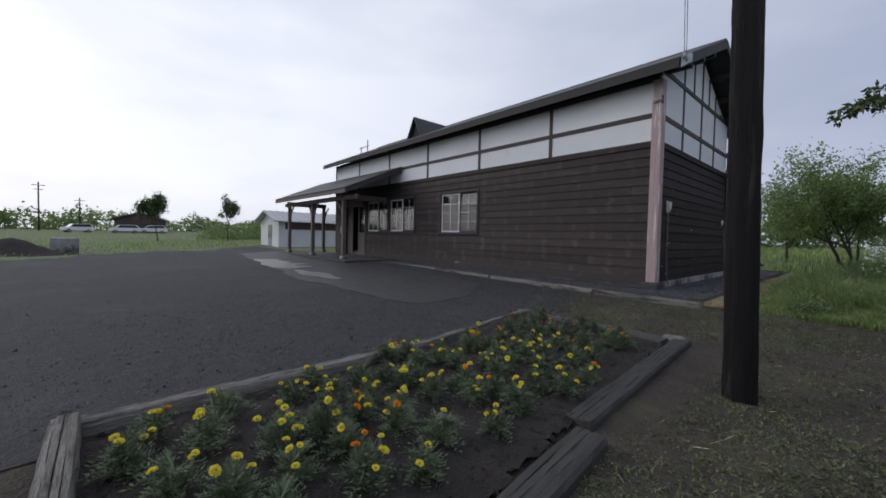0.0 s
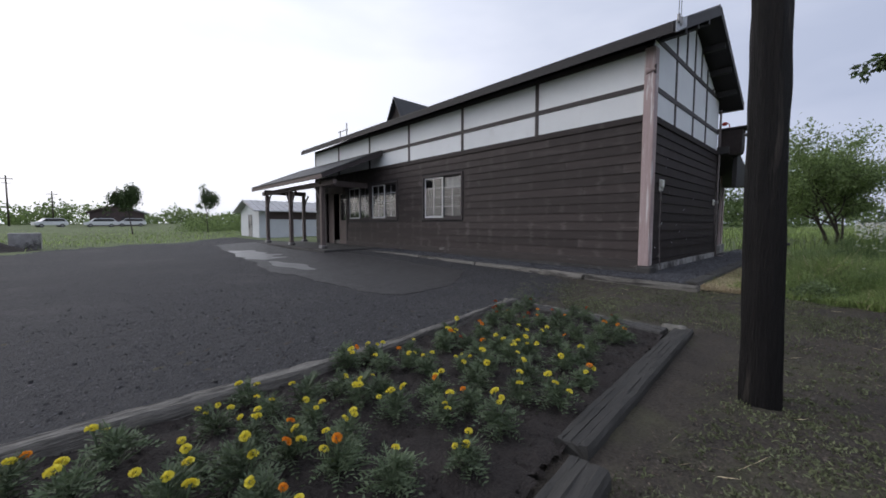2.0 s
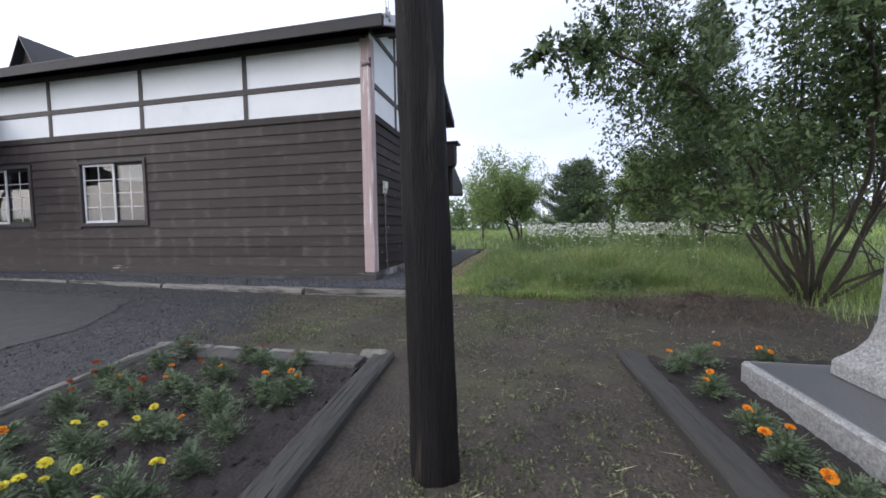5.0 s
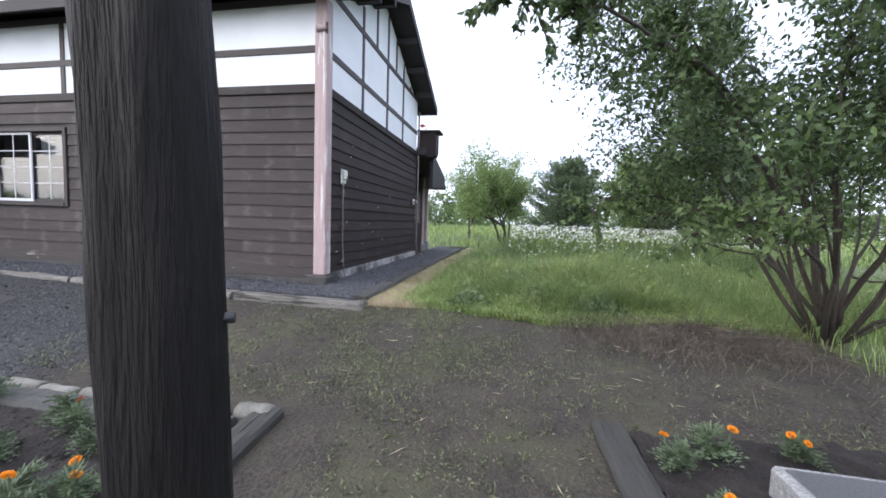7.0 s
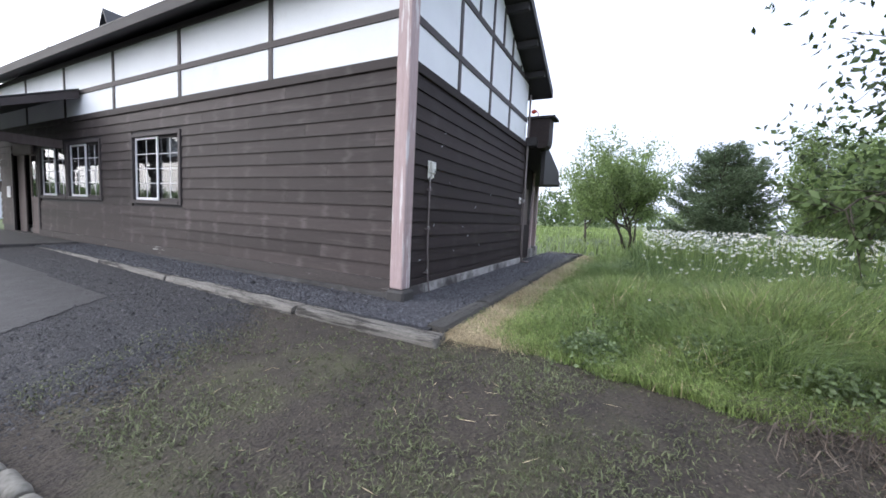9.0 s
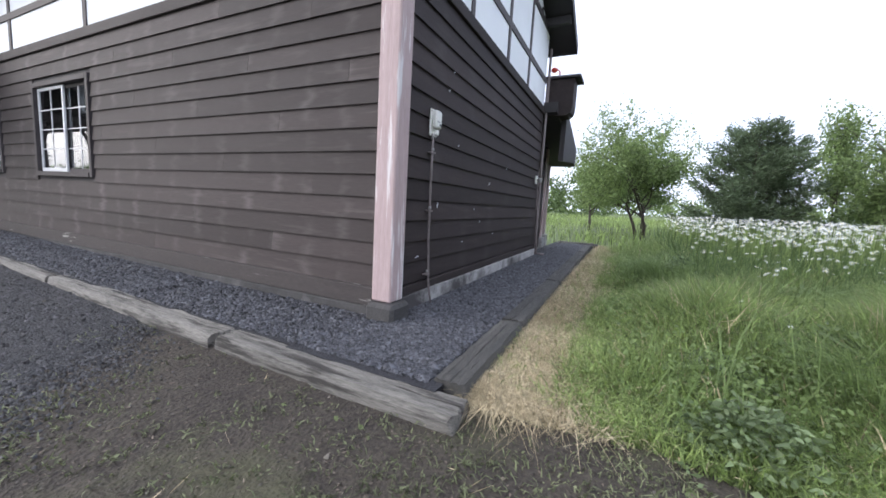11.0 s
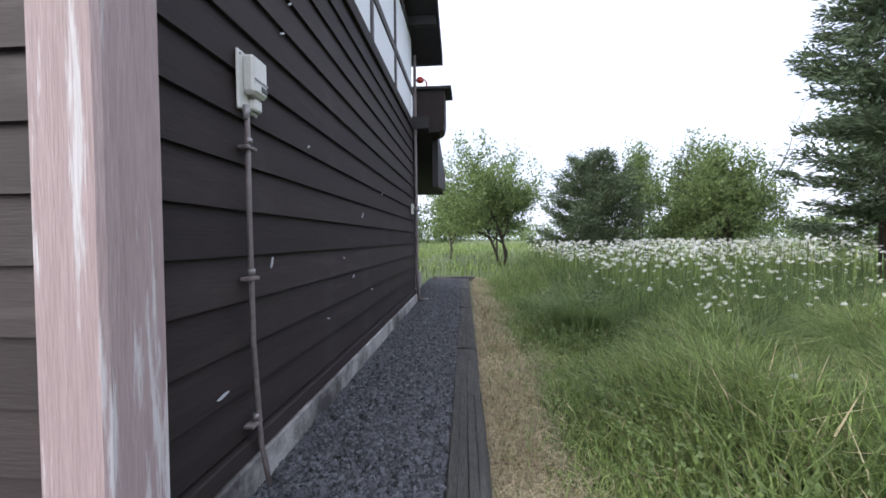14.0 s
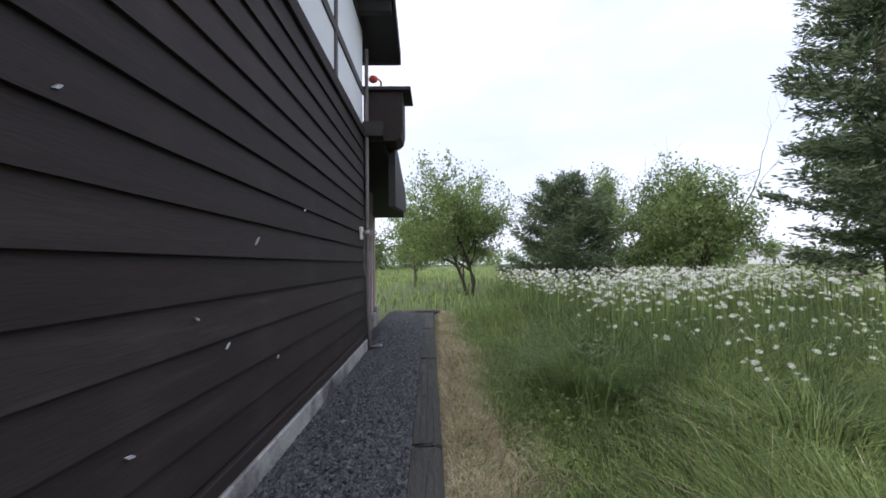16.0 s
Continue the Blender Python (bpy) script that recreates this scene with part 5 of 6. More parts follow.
for path, radii in tubes:
    tube(bm, [tuple(p) for p in path], [float(r) for r in radii], 4)
part("branch", bm, BARK, dead)
conifer("fir_tree", "dense dark green fir tree standing among the daisies", (23.2, -2.3), 4.4, 2.25, 0.15, 66000, taper=0.5, trunk_r=0.10, step=0.6, plump=0.07)
conifer("spruce_tree", "tall dark spruce with layered open branches", (15.9, -4.95), 7.8, 1.5, 1.65, 38000, trunk_r=0.13, step=1.0, plump=0.06)

# ---- meadow grass ----
p = np.concatenate([clumped(52000, 8.8, 21.5, -6.5, 1.72, 1.1, 0.35), clumped(62000, 8.8, 14.2, -2.6, 1.72, 2.2, 0.55)])
p = p[p[:, 0] > turf_end(p[:, 1]) - 0.05]
n = len(p)
x, y = p[:, 0], p[:, 1]
edge = np.clip((1.75 - y) / 1.3, 0.12, 1) * np.clip((x - turf_end(y)) / 0.9, 0.22, 1)
drift = 0.5 + 0.5 * np.sin(x * 1.7 + 1.5 * np.sin(y * 1.2)) * np.sin(y * 2.0 + np.sin(x * 1.4))
tall = (0.12 + 0.44 * edge) * (0.38 + 0.95 * drift) * rng.uniform(0.5, 1.25, n)
lean = rng.uniform(0.15, 0.95, n)
wind = np.arctan2(np.sin(y * 1.4 + 1), np.cos(x * 1.1)) + rng.normal(0, 1.7, n)
which = rng.random(n)
for lo, hi, mat, word in ((0.0, 0.70, BLADE, "fresh green"), (0.70, 0.93, LEAF_PALE, "yellow-green"), (0.93, 1.0, BLADE_DRY, "straw-dry")):
    s = (which >= lo) & (which < hi)
    stuff(soup("meadow_grass", blade_quads(on_ground(x[s], y[s], -0.02), tall[s], rng.uniform(0.006, 0.015, s.sum()), lean[s], wind[s]), mat), f"{word} meadow grass bending over", "grass")
n = 26000
p = clumped(n, 19, 60, -40, 14, 0.35, 0.4)
p = p[(p[:, 0] > 20.6) | (p[:, 1] < 1.5)]
stuff(soup("far_meadow_grass", blade_quads(on_ground(p[:, 0], p[:, 1], -0.02), rng.uniform(0.3, 0.65, len(p)), rng.uniform(0.02, 0.05, len(p)), rng.uniform(0.1, 0.7, len(p))), BLADE), "tall green meadow grass farther off", "grass")
n = 9000
p = np.stack([rng.uniform(7.6, 16, n), rng.uniform(-12, -3.0, n)], 1)
stuff(soup("meadow_grass", blade_quads(on_ground(p[:, 0], p[:, 1], -0.02), rng.uniform(0.12, 0.45, n), rng.uniform(0.006, 0.012, n), rng.uniform(0.1, 0.8, n)), BLADE), "fresh green grass under the shrub", "grass")
n = 16000
y = rng.uniform(-3.4, 1.7, n)
x = turf_end(y) - 0.05 + np.abs(rng.normal(0, 0.8, n))
stuff(soup("short_grass", blade_quads(on_ground(x, y, -0.01), rng.uniform(0.06, 0.22, n), rng.uniform(0.005, 0.010, n), rng.uniform(0.3, 1.3, n)), BLADE), "short fresh grass at the meadow's edge", "grass")
# broad weeds in the grass
n = 26000
p = clumped(n, 8.8, 15.5, -3.0, 1.5, 2.6, 0.6)
p = p[p[:, 0] > turf_end(p[:, 1])]
n = len(p)
c = on_ground(p[:, 0], p[:, 1], 0.0) + np.stack([np.zeros(n), np.zeros(n), rng.uniform(0.03, 0.34, n) * np.clip((p[:, 0] - turf_end(p[:, 1])) / 0.8, 0.25, 1)], 1)
stuff(soup("meadow_weeds", leaf_quads(c, unit(rng.normal(size=(n, 3)) * [1, 1, 0.35]), rng.uniform(0.018, 0.045, n), rng.uniform(0.012, 0.03, n), 0.1), LEAF_PALE), "low broad-leaved clover and weeds in the grass", "weeds")
for cx, cy, cn, hh in ((13.9, 0.75, 1300, 0.72), (11.2, -0.9, 1100, 0.66), (12.3, 0.1, 1000, 0.68), (14.8, -1.2, 900, 0.7), (10.25, -0.15, 900, 0.62), (9.75, -0.75, 900, 0.6), (12.8, -0.5, 900, 0.7), (10.75, 0.3, 600, 0.5), (12.4, -1.4, 900, 0.75), (14.1, -0.9, 800, 0.7), (11.9, -2.3, 900, 0.75), (9.9, -1.7, 700, 0.55), (15.2, 0.3, 700, 0.7)):
    x, y = rng.normal(cx, 0.16, cn), rng.normal(cy, 0.16, cn)
    head = np.arctan2(y - cy, x - cx) + rng.normal(0, 0.3, cn)
    ob = soup("grass_tussock", blade_quads(on_ground(x, y, -0.02), rng.uniform(0.6, 1.1, cn) * hh, rng.uniform(0.005, 0.010, cn), rng.uniform(0.6, 1.15, cn), head), LEAF_PALE if cn % 200 else BLADE)
    stuff(ob, "arching clump of long soft green grass", "grass clump")

n = 4200
p = clumped(n, 9.3, 21, -6.0, 1.3, 1.4, 0.4)
stuff(soup("seed_stems", blade_quads(on_ground(p[:, 0], p[:, 1], -0.02), rng.uniform(0.4, 0.95, n), rng.uniform(0.004, 0.008, n), rng.uniform(0.2, 1.0, n)), LEAF_PALE), "long pale seed stems standing over the grass", "grass")

# straw strip mown beside the kerb, and thin turf
STRAW_MAT = surface("matted_dry_grass", (0.11, 0.085, 0.05), (0.34, 0.27, 0.165), 5, (1, 1, 1), (0.85, 1.0), 1.0, 60, 0.5, stain=(0.10, 0.11, 0.05), stain_scale=1.4, stain_at=(0.55, 0.7), depth=0.04)
setting(sheet("ground_straw", np.arange(9.0, 20.6, 0.06), np.arange(1.3, 2.24, 0.05), 0.012, STRAW_MAT, lambda x, y: (y > 1.76 + 0.025 * (x - 10) + wobble(x * 0.8, 0.10) + wobble(x * 3.1 + y * 4, 0.04)) & (y < 2.2) & (x > 9.05 + wobble(y * 2, 0.05)), 0.006), "matted dry cut grass beside the kerb", "straw")
n = 30000
x = 9.05 + 11.4 * rng.random(n) ** 1.5
y = 2.15 - np.abs(rng.normal(0, 0.28, n)) * (0.85 + 0.35 * np.sin(x * 2.1)) * np.clip(1.2 - 0.05 * (x - 9), 0.6, 1.2)
stuff(soup("cut_straw", blade_quads(on_ground(x, y, 0.0), rng.uniform(0.05, 0.17, n), rng.uniform(0.003, 0.006, n), rng.uniform(0.9, 3.0, n)), BLADE_DRY), "dry yellow cut grass along the kerb", "straw")
n = 9000
x, y = rng.uniform(9.2, 20.5, n), 1.15 + 0.98 * rng.random(n) ** 1.5
stuff(soup("cut_grass", blade_quads(on_ground(x, y, 0.0), rng.uniform(0.05, 0.2, n), rng.uniform(0.004, 0.009, n), rng.uniform(0.3, 1.2, n)), BLADE), "short green grass among the straw", "grass")
n = 110000
p = clumped(n, 1.0, 9.4, -3.0, 5.2, 3.4, 0.75)
moss = np.sin(p[:, 0] * 0.9 + 0.6 * np.sin(p[:, 1] * 1.3)) * np.sin(p[:, 1] * 1.05 + 0.9)
p = p[rng.random(len(p)) < np.clip(0.42 + 0.75 * moss - 0.10 * np.clip(2.0 - p[:, 1], 0, 4) * (p[:, 0] > 6), 0.06, 1)]
ok = in_turf(p[:, 0], p[:, 1]) & ~in_poly(BED, p[:, 0], p[:, 1]) & ~in_poly(BED2, p[:, 0], p[:, 1]) & (p[:, 1] < lot_edge(p[:, 0]) + 0.3) & ~((p[:, 0] < 6.4) & (p[:, 1] > 1.2))
p = p[ok]
stuff(soup("thin_turf", blade_quads(on_ground(p[:, 0], p[:, 1], 0.0), rng.uniform(0.012, 0.055, len(p)), rng.uniform(0.005, 0.012, len(p)), rng.uniform(0.4, 1.8, len(p))), WEED), "sparse short turf and moss on trodden soil", "turf")
n = 1500
p = np.concatenate([clumped(1500, 1.2, 9.0, -2.6, 4.2, 1.3, 0.6), np.stack([rng.normal(3.8, 1.0, 1100), rng.normal(0.4, 0.5, 1100)], 1)])
ok = in_turf(p[:, 0], p[:, 1]) & ~in_poly(BED, p[:, 0], p[:, 1]) & ~in_poly(BED2, p[:, 0], p[:, 1]) & ~((p[:, 0] < 6.4) & (p[:, 1] > 1.1))
p = np.repeat(p[ok], 11, 0)
w = unit(np.concatenate([rng.normal(size=(len(p), 2)), rng.uniform(0.15, 1.0, (len(p), 1))], 1))
stuff(soup("low_weeds", leaf_quads(on_ground(p[:, 0], p[:, 1], 0.004) + rng.normal(0, 0.02, (len(p), 3)) * [1, 1, 0.2], w, rng.uniform(0.015, 0.038, len(p)), rng.uniform(0.006, 0.014, len(p)), 0.1), WEED), "small grey-green weeds sprouting from the soil", "weeds")

n = 16000
p = clumped(n, 1.0, 9.3, -3.0, 4.6, 2.1, 0.6)
ok = in_turf(p[:, 0], p[:, 1]) & ~in_poly(BED, p[:, 0], p[:, 1]) & ~((p[:, 0] < 6.4) & (p[:, 1] > 1.2))
p = p[ok]
w = unit(np.concatenate([rng.normal(size=(len(p), 2)), rng.uniform(-0.1, 0.25, (len(p), 1))], 1))
stuff(soup("leaf_litter", leaf_quads(on_ground(p[:, 0], p[:, 1], 0.012), w, rng.uniform(0.008, 0.03, len(p)), rng.uniform(0.004, 0.014, len(p)), 0.2), LITTER), "dry brown leaf litter on the soil", "litter")

n = 5200
x, y = rng.normal(8.75, 0.42, n), rng.normal(-1.75, 0.7, n)
ok = (y < -0.3) & (y > -3.4)
stuff(soup("dead_grass", blade_quads(on_ground(x[ok], y[ok], 0.0), rng.uniform(0.05, 0.22, ok.sum()), rng.uniform(0.004, 0.009, ok.sum()), rng.uniform(0.6, 2.2, ok.sum())), LITTER), "withered brown grass at the meadow's edge", "dead grass")

# brown cuttings heaped by the shrub, and broad dark weeds in the grass
n = 1500
a = rng.uniform(0, 2 * np.pi, n)
d = np.abs(rng.normal(0, 0.42, n))
x, y = 8.75 + d * np.cos(a) * 0.8, -2.0 + d * np.sin(a) * 1.5
z = ground_z(x, y) + 0.16 * np.exp(-(d / 0.45) ** 2) * rng.uniform(0.2, 1.0, n)
w = unit(np.stack([rng.normal(size=n), rng.normal(size=n), rng.normal(0, 0.18, n)], 1))
stuff(soup("brush_heap", leaf_quads(np.stack([x, y, z], 1), w, rng.uniform(0.10, 0.38, n), rng.uniform(0.004, 0.009, n), 0.1), LITTER), "low heap of withered brown stems by the shrub", "brush")
WEED_DARK = surface("dark_weed_leaf", (0.100, 0.145, 0.065), (0.220, 0.285, 0.140), 2, (1, 1, 1), (0.5, 0.7), 0.0, 30, island=0.4, translucent=0.25)
for cx, cy, r, h, count in ((14.2, 0.55, 0.36, 0.55, 1500), (13.7, 0.35, 0.25, 0.4, 700), (9.55, -0.2, 0.4, 0.34, 1000), (9.35, -0.95, 0.4, 0.3, 700), (9.35, 0.75, 0.3, 0.25, 700), (10.9, -0.1, 0.35, 0.4, 900), (11.4, 0.35, 0.28, 0.32, 700), (12.6, 0.35, 0.3, 0.38, 800), (10.2, 0.75, 0.35, 0.22, 800), (15.6, 0.7, 0.3, 0.5, 700)):
    c = np.stack([rng.normal(cx, r * 0.55, count), rng.normal(cy, r * 0.55, count)], 1)
    fall = np.exp(-(((c[:, 0] - cx) ** 2 + (c[:, 1] - cy) ** 2) / r ** 2))
    c = on_ground(c[:, 0], c[:, 1], 0.0) + np.stack([np.zeros(count), np.zeros(count), 0.03 + h * fall * rng.random(count) ** 0.7], 1)
    stuff(soup("weed_clump", leaf_quads(c, unit(rng.normal(size=(count, 3)) * [1, 1, 0.4]), rng.uniform(0.03, 0.075, count), rng.uniform(0.016, 0.036, count), 0.15), WEED_DARK), "clump of broad-leaved dark green weeds", "weeds")
n = 340
p = clumped(n, 3.0, 9.0, -2.4, 3.6, 1.7, 0.5)
ok = in_turf(p[:, 0], p[:, 1]) & ~in_poly(BED2, p[:, 0], p[:, 1]) & ~((p[:, 0] < 6.4) & (p[:, 1] > 1.1))
p = p[ok]
w = unit(np.concatenate([rng.normal(size=(len(p), 2)), rng.uniform(0, 0.15, (len(p), 1))], 1))
stuff(soup("twigs", leaf_quads(on_ground(p[:, 0], p[:, 1], 0.012), w, rng.uniform(0.04, 0.16, len(p)), rng.uniform(0.003, 0.007, len(p)), 0.1), BLADE_DRY), "pale dry twigs and straws on the soil", "litter")

# ---- oxeye daisies ----


def daisies(n, x0, x1, y0, y1, h0, h1, size, scale):
    p = clumped(n, x0, x1, y0, y1, scale, 0.55)
    c = on_ground(p[:, 0], p[:, 1], 0.0)
    c[:, 2] += rng.uniform(h0, h1, n)
    up = unit(np.stack([rng.normal(-0.25, 0.35, n), rng.normal(0.15, 0.35, n), np.ones(n) * 0.75], 1))
    a = unit(np.cross(up, rng.normal(size=(n, 3))))
    b = np.cross(up, a)
    r = (size * rng.uniform(0.75, 1.2, n))[:, None]
    petals = []
    for k in range(9):
        t, t2 = 2 * np.pi * k / 9, 2 * np.pi / 9 * 0.42
        d = a * np.cos(t) + b * np.sin(t)
        s = np.cross(up, d)
        petals.append(np.stack([c + d * r * 0.22 - s * r * 0.06, c + d * r * 0.22 + s * r * 0.06, c + d * r + s * r * 0.17 - up * r * 0.1, c + d * r - s * r * 0.17 - up * r * 0.1], 1))
    stuff(soup("oxeye_daisies", np.concatenate(petals), PETAL_WHITE), "drift of white oxeye daisies in tall grass", "daisies")
    ring = np.stack([c + up * r * 0.06 + (a * np.cos(t) + b * np.sin(t)) * r * 0.27 for t in np.linspace(0, 2 * np.pi, 7)[:-1]], 1)
    stuff(soup("daisy_centres", ring, PETAL_YELLOW), "yellow centres of the oxeye daisies", "daisies")
    g = on_ground(p[:, 0], p[:, 1], -0.02)
    m = (g + c) / 2 + rng.normal(0, 0.03, (n, 3))
    s = np.stack([rng.normal(0, 0.0022, n), rng.normal(0, 0.0022, n), np.zeros(n)], 1) + [0.0016, 0.0016, 0]
    stuff(soup("daisy_stems", np.concatenate([np.stack([g - s, g + s, m + s, m - s], 1), np.stack([m - s, m + s, c + s, c - s], 1)]), BLADE), "thin green stems of the oxeye daisies", "daisies")


daisies(3300, 14.6, 22.5, -7.5, 0.25, 0.78, 1.22, 0.035, 1.1)
daisies(150, 12.6, 15.4, -4.0, 0.3, 0.5, 0.8, 0.026, 1.3)
daisies(26, 10.2, 12.6, -3.0, 0.6, 0.4, 0.65, 0.019, 1.3)
n = 16000
p = clumped(n, 13.5, 22.5, -7.0, 0.5, 0.9, 0.3)
stuff(soup("daisy_foliage", blade_quads(on_ground(p[:, 0], p[:, 1], -0.02), rng.uniform(0.55, 0.95, n), rng.uniform(0.006, 0.013, n), rng.uniform(0.1, 0.6, n)), LEAF_BROAD), "tall green stalks and grass among the daisies", "grass")


# ---- marigolds ----
def petal_head(petal, radius):
    """A full double flower head of many short petals."""
    n = 54
    k = np.arange(n)
    t = np.arccos(1 - 1.25 * (k + 0.5) / n)
    f = k * 2.39996
    d = np.stack([np.sin(t) * np.cos(f), np.sin(t) * np.sin(f), np.cos(t)], 1)
    at = d * radius * 0.45 * [1, 1, 0.6]
    side = unit(np.cross(d, rng.normal(size=(n, 3))))
    w = radius * 0.24
    q = np.stack([at - side * w * 0.5, at + side * w * 0.5, d * radius * [1, 1, 0.66] + side * w, d * radius * [1, 1, 0.66] - side * w], 1)
    q += rng.normal(0, radius * 0.04, q.shape)
    ob = soup("flower_head", q, petal)
    me = ob.data
    bpy.data.objects.remove(ob)
    return me


HEADS = {"yellow": petal_head(PETAL_YELLOW, 0.027), "orange": petal_head(PETAL_ORANGE, 0.029), "rust": petal_head(PETAL_RUST, 0.024)}


def foliage_mesh(height, width):
    quads = []
    for k in range(60):
        a, el = rng.uniform(0, 2 * np.pi), rng.uniform(0.1, 1.2)
        out = np.array([np.cos(a) * np.cos(el), np.sin(a) * np.cos(el), np.sin(el)])
        base = np.array([0, 0, height * rng.uniform(0.1, 0.75)])
        ln = width * rng.uniform(0.55, 1.0) * (1 - 0.25 * np.sin(el))
        s = unit(np.cross(out, [0, 0, 1.0]) + rng.normal(0, 0.1, 3))
        for j in range(11):
            q = 0.30 + 0.70 * (j // 2) / 5
            p = base + out * ln * q + np.array([0, 0, -0.35 * ln * q * q])
            way = unit(out * 0.7 + s * (1 if j % 2 else -1) * 0.9 if j < 10 else out)
            quads.append(leaf_quads(p[None], way[None], ln * 0.30 * (1.15 - 0.5 * q), ln * 0.075, 0.1)[0])
        quads.append(np.stack([base - s * 0.003, base + s * 0.003, base + out * ln * 0.9 + s * 0.002, base + out * ln * 0.9 - s * 0.002]))
    ob = soup("foliage", np.array(quads), MARIGOLD_LEAF)
    me = ob.data
    bpy.data.objects.remove(ob)
    return me


FOLIAGE = [foliage_mesh(0.17, 0.165) for _ in range(4)]


def marigold(colour, heads, at, size, label, group):
    ob = thing("marigold_plant", label, "marigold", group, at)
    ob.rotation_euler[2] = rng.uniform(0, 6.28)
    ob.scale = (size, size, size)
    f = new("foliage", FOLIAGE[int(rng.integers(0, 4))])
    f.parent = ob
    for k in range(heads):
        a, r = rng.uniform(0, 6.28), rng.uniform(0.02, 0.11)
        h = rng.uniform(0.14, 0.205)
        c = Vector((r * math.cos(a), r * math.sin(a), h))
        kind = colour if rng.random() < 0.93 else "orange"
        stem = part("stem", tube(bmesh.new(), [(c.x * 0.3, c.y * 0.3, 0.04), (c.x * 0.8, c.y * 0.8, h * 0.6), (c.x, c.y, h)], [0.005, 0.004, 0.006], 5), MARIGOLD_LEAF, ob)
        head = new("flower_head", HEADS[kind])
        head.parent = ob
        head.location = c
        head.rotation_euler = (rng.normal(0, 0.35), rng.normal(0, 0.35), rng.uniform(0, 6.28))
        sc = rng.uniform(0.55, 0.92)
        head.scale = (sc, sc, sc)
    return ob


for i, gx in enumerate(np.arange(1.0, 6.0, 0.31)):
    for j, gy_ in enumerate(np.arange(1.42, 3.9, 0.29)):
        x = gx + 0.16 * (j % 2) + rng.normal(0, 0.05)
        y = gy_ + rng.normal(0, 0.05)
        if not in_poly([(0.95, 1.3), (3.2, 1.62), (5.8, 1.92), (5.9, 3.6), (4.6, 3.32), (0.95, 3.06)], x, y) or (rng.random() < (0.02 if x < 3.6 else 0.1)):
            continue
        far = x > 4.4 + 0.5 * rng.normal() * 0.6
        colour = "yellow" if not far else ("orange" if rng.random() < 0.55 else "rust")
        heads = int(rng.integers(1, 5)) if not far else int(rng.integers(0, 3))
        word = {"yellow": "lemon-yellow", "orange": "orange", "rust": "rust-red"}[colour]
        marigold(colour, heads, (x, y, gz(x, y) + 0.035), rng.uniform(0.9, 1.28) * (0.9 if far else 1.0), f"bushy marigold with {word} flower heads in dark soil" if heads else "bushy marigold without open flowers in dark soil", "marigolds in the bed")
for x, y in ((6.2, -0.78), (5.78, -0.83), (5.35, -0.84), (5.05, -0.82), (4.72, -0.85), (4.4, -0.84), (4.1, -0.86), (3.7, -0.88), (6.38, -1.0), (3.2, -0.9), (6.42, -1.45), (6.4, -2.0)):
    marigold("orange", int(rng.integers(1, 3)), (x, y, gz(x, y) + 0.02), rng.uniform(0.9, 1.15), "bushy marigold with orange flower heads beside the monument", "marigolds by the monument")

CRUMB = surface("soil_pebbles", (0.030, 0.025, 0.020), (0.11, 0.10, 0.085), 8, (1, 1, 1), (0.8, 0.95), 0.2, 60, island=0.7)

# ---- loose stones ----


def chips(name, x, y, z, size, material, label, category):
    n = len(x)
    o = np.array([[1, 0, -0.4], [0, 1, -0.4], [-1, 0, -0.4], [0, -1, -0.4], [0.15, 0.1, 0.85]], float)
    f = np.array([[0, 1, 4], [1, 2, 4], [2, 3, 4], [3, 0, 4]])
    v = o[None] * (rng.uniform(0.55, 1.25, (n, 5, 1)) * np.asarray(size)[:, None, None]) * [1, 1, 0.7]
    t = rng.uniform(0, 2 * np.pi, n)
    ct, st = np.cos(t)[:, None], np.sin(t)[:, None]
    tilt = rng.normal(0, 0.5, n)[:, None]
    vx, vy, vz = v[..., 0] + v[..., 2] * tilt, v[..., 1], v[..., 2] - v[..., 0] * tilt
    V = np.stack([vx * ct - vy * st + x[:, None], vx * st + vy * ct + y[:, None], vz + z[:, None]], -1).reshape(-1, 3)
    F = (f[None] + 5 * np.arange(n)[:, None, None]).reshape(-1, 3)
    return stuff(indexed(name, V, F, material), label, category)


n = 110000
x, y = 8.98 + 10.9 * rng.random(n) ** 1.7, rng.uniform(2.40, 3.27, n)
x2, y2 = rng.uniform(8.98, 9.82, 30000), 2.4 + 10.4 * rng.random(30000) ** 1.6
x, y = np.concatenate([x, x2]), np.concatenate([y, y2])
chips("gravel_chips", x, y, strip_z(x, y) + rng.uniform(0.0, 0.012, len(x)), rng.uniform(0.009, 0.023, len(x)) * rng.uniform(0.6, 1.15, len(x)), STONE_CHIP, "charcoal crushed stone chips", "gravel")
n = 90000
x = 8.9 - np.abs(rng.normal(0, 4.2, n))
y = 2.95 + np.abs(rng.normal(0, 4.0, n))
ok = in_lot(x, y) & ~((x < 6.4) & (y < 3.95) & (y < 3.3 + 0.1 * x))
chips("cinder_stones", x[ok], y[ok], ground_z(x[ok], y[ok]) + 0.014, rng.uniform(0.006, 0.021, ok.sum()) * rng.uniform(0.55, 1.15, ok.sum()), CINDER, "loose cinder stones on the forecourt", "gravel")
n = 9000
x = rng.uniform(6.15, 8.75, n)
y = lot_edge(x) - np.abs(rng.normal(0, 0.32, n)) + 0.1
chips("edge_stones", x, y, ground_z(x, y) + 0.012, rng.uniform(0.005, 0.015, n), CINDER, "cinder stones scattered into the turf", "gravel")
n = 14000
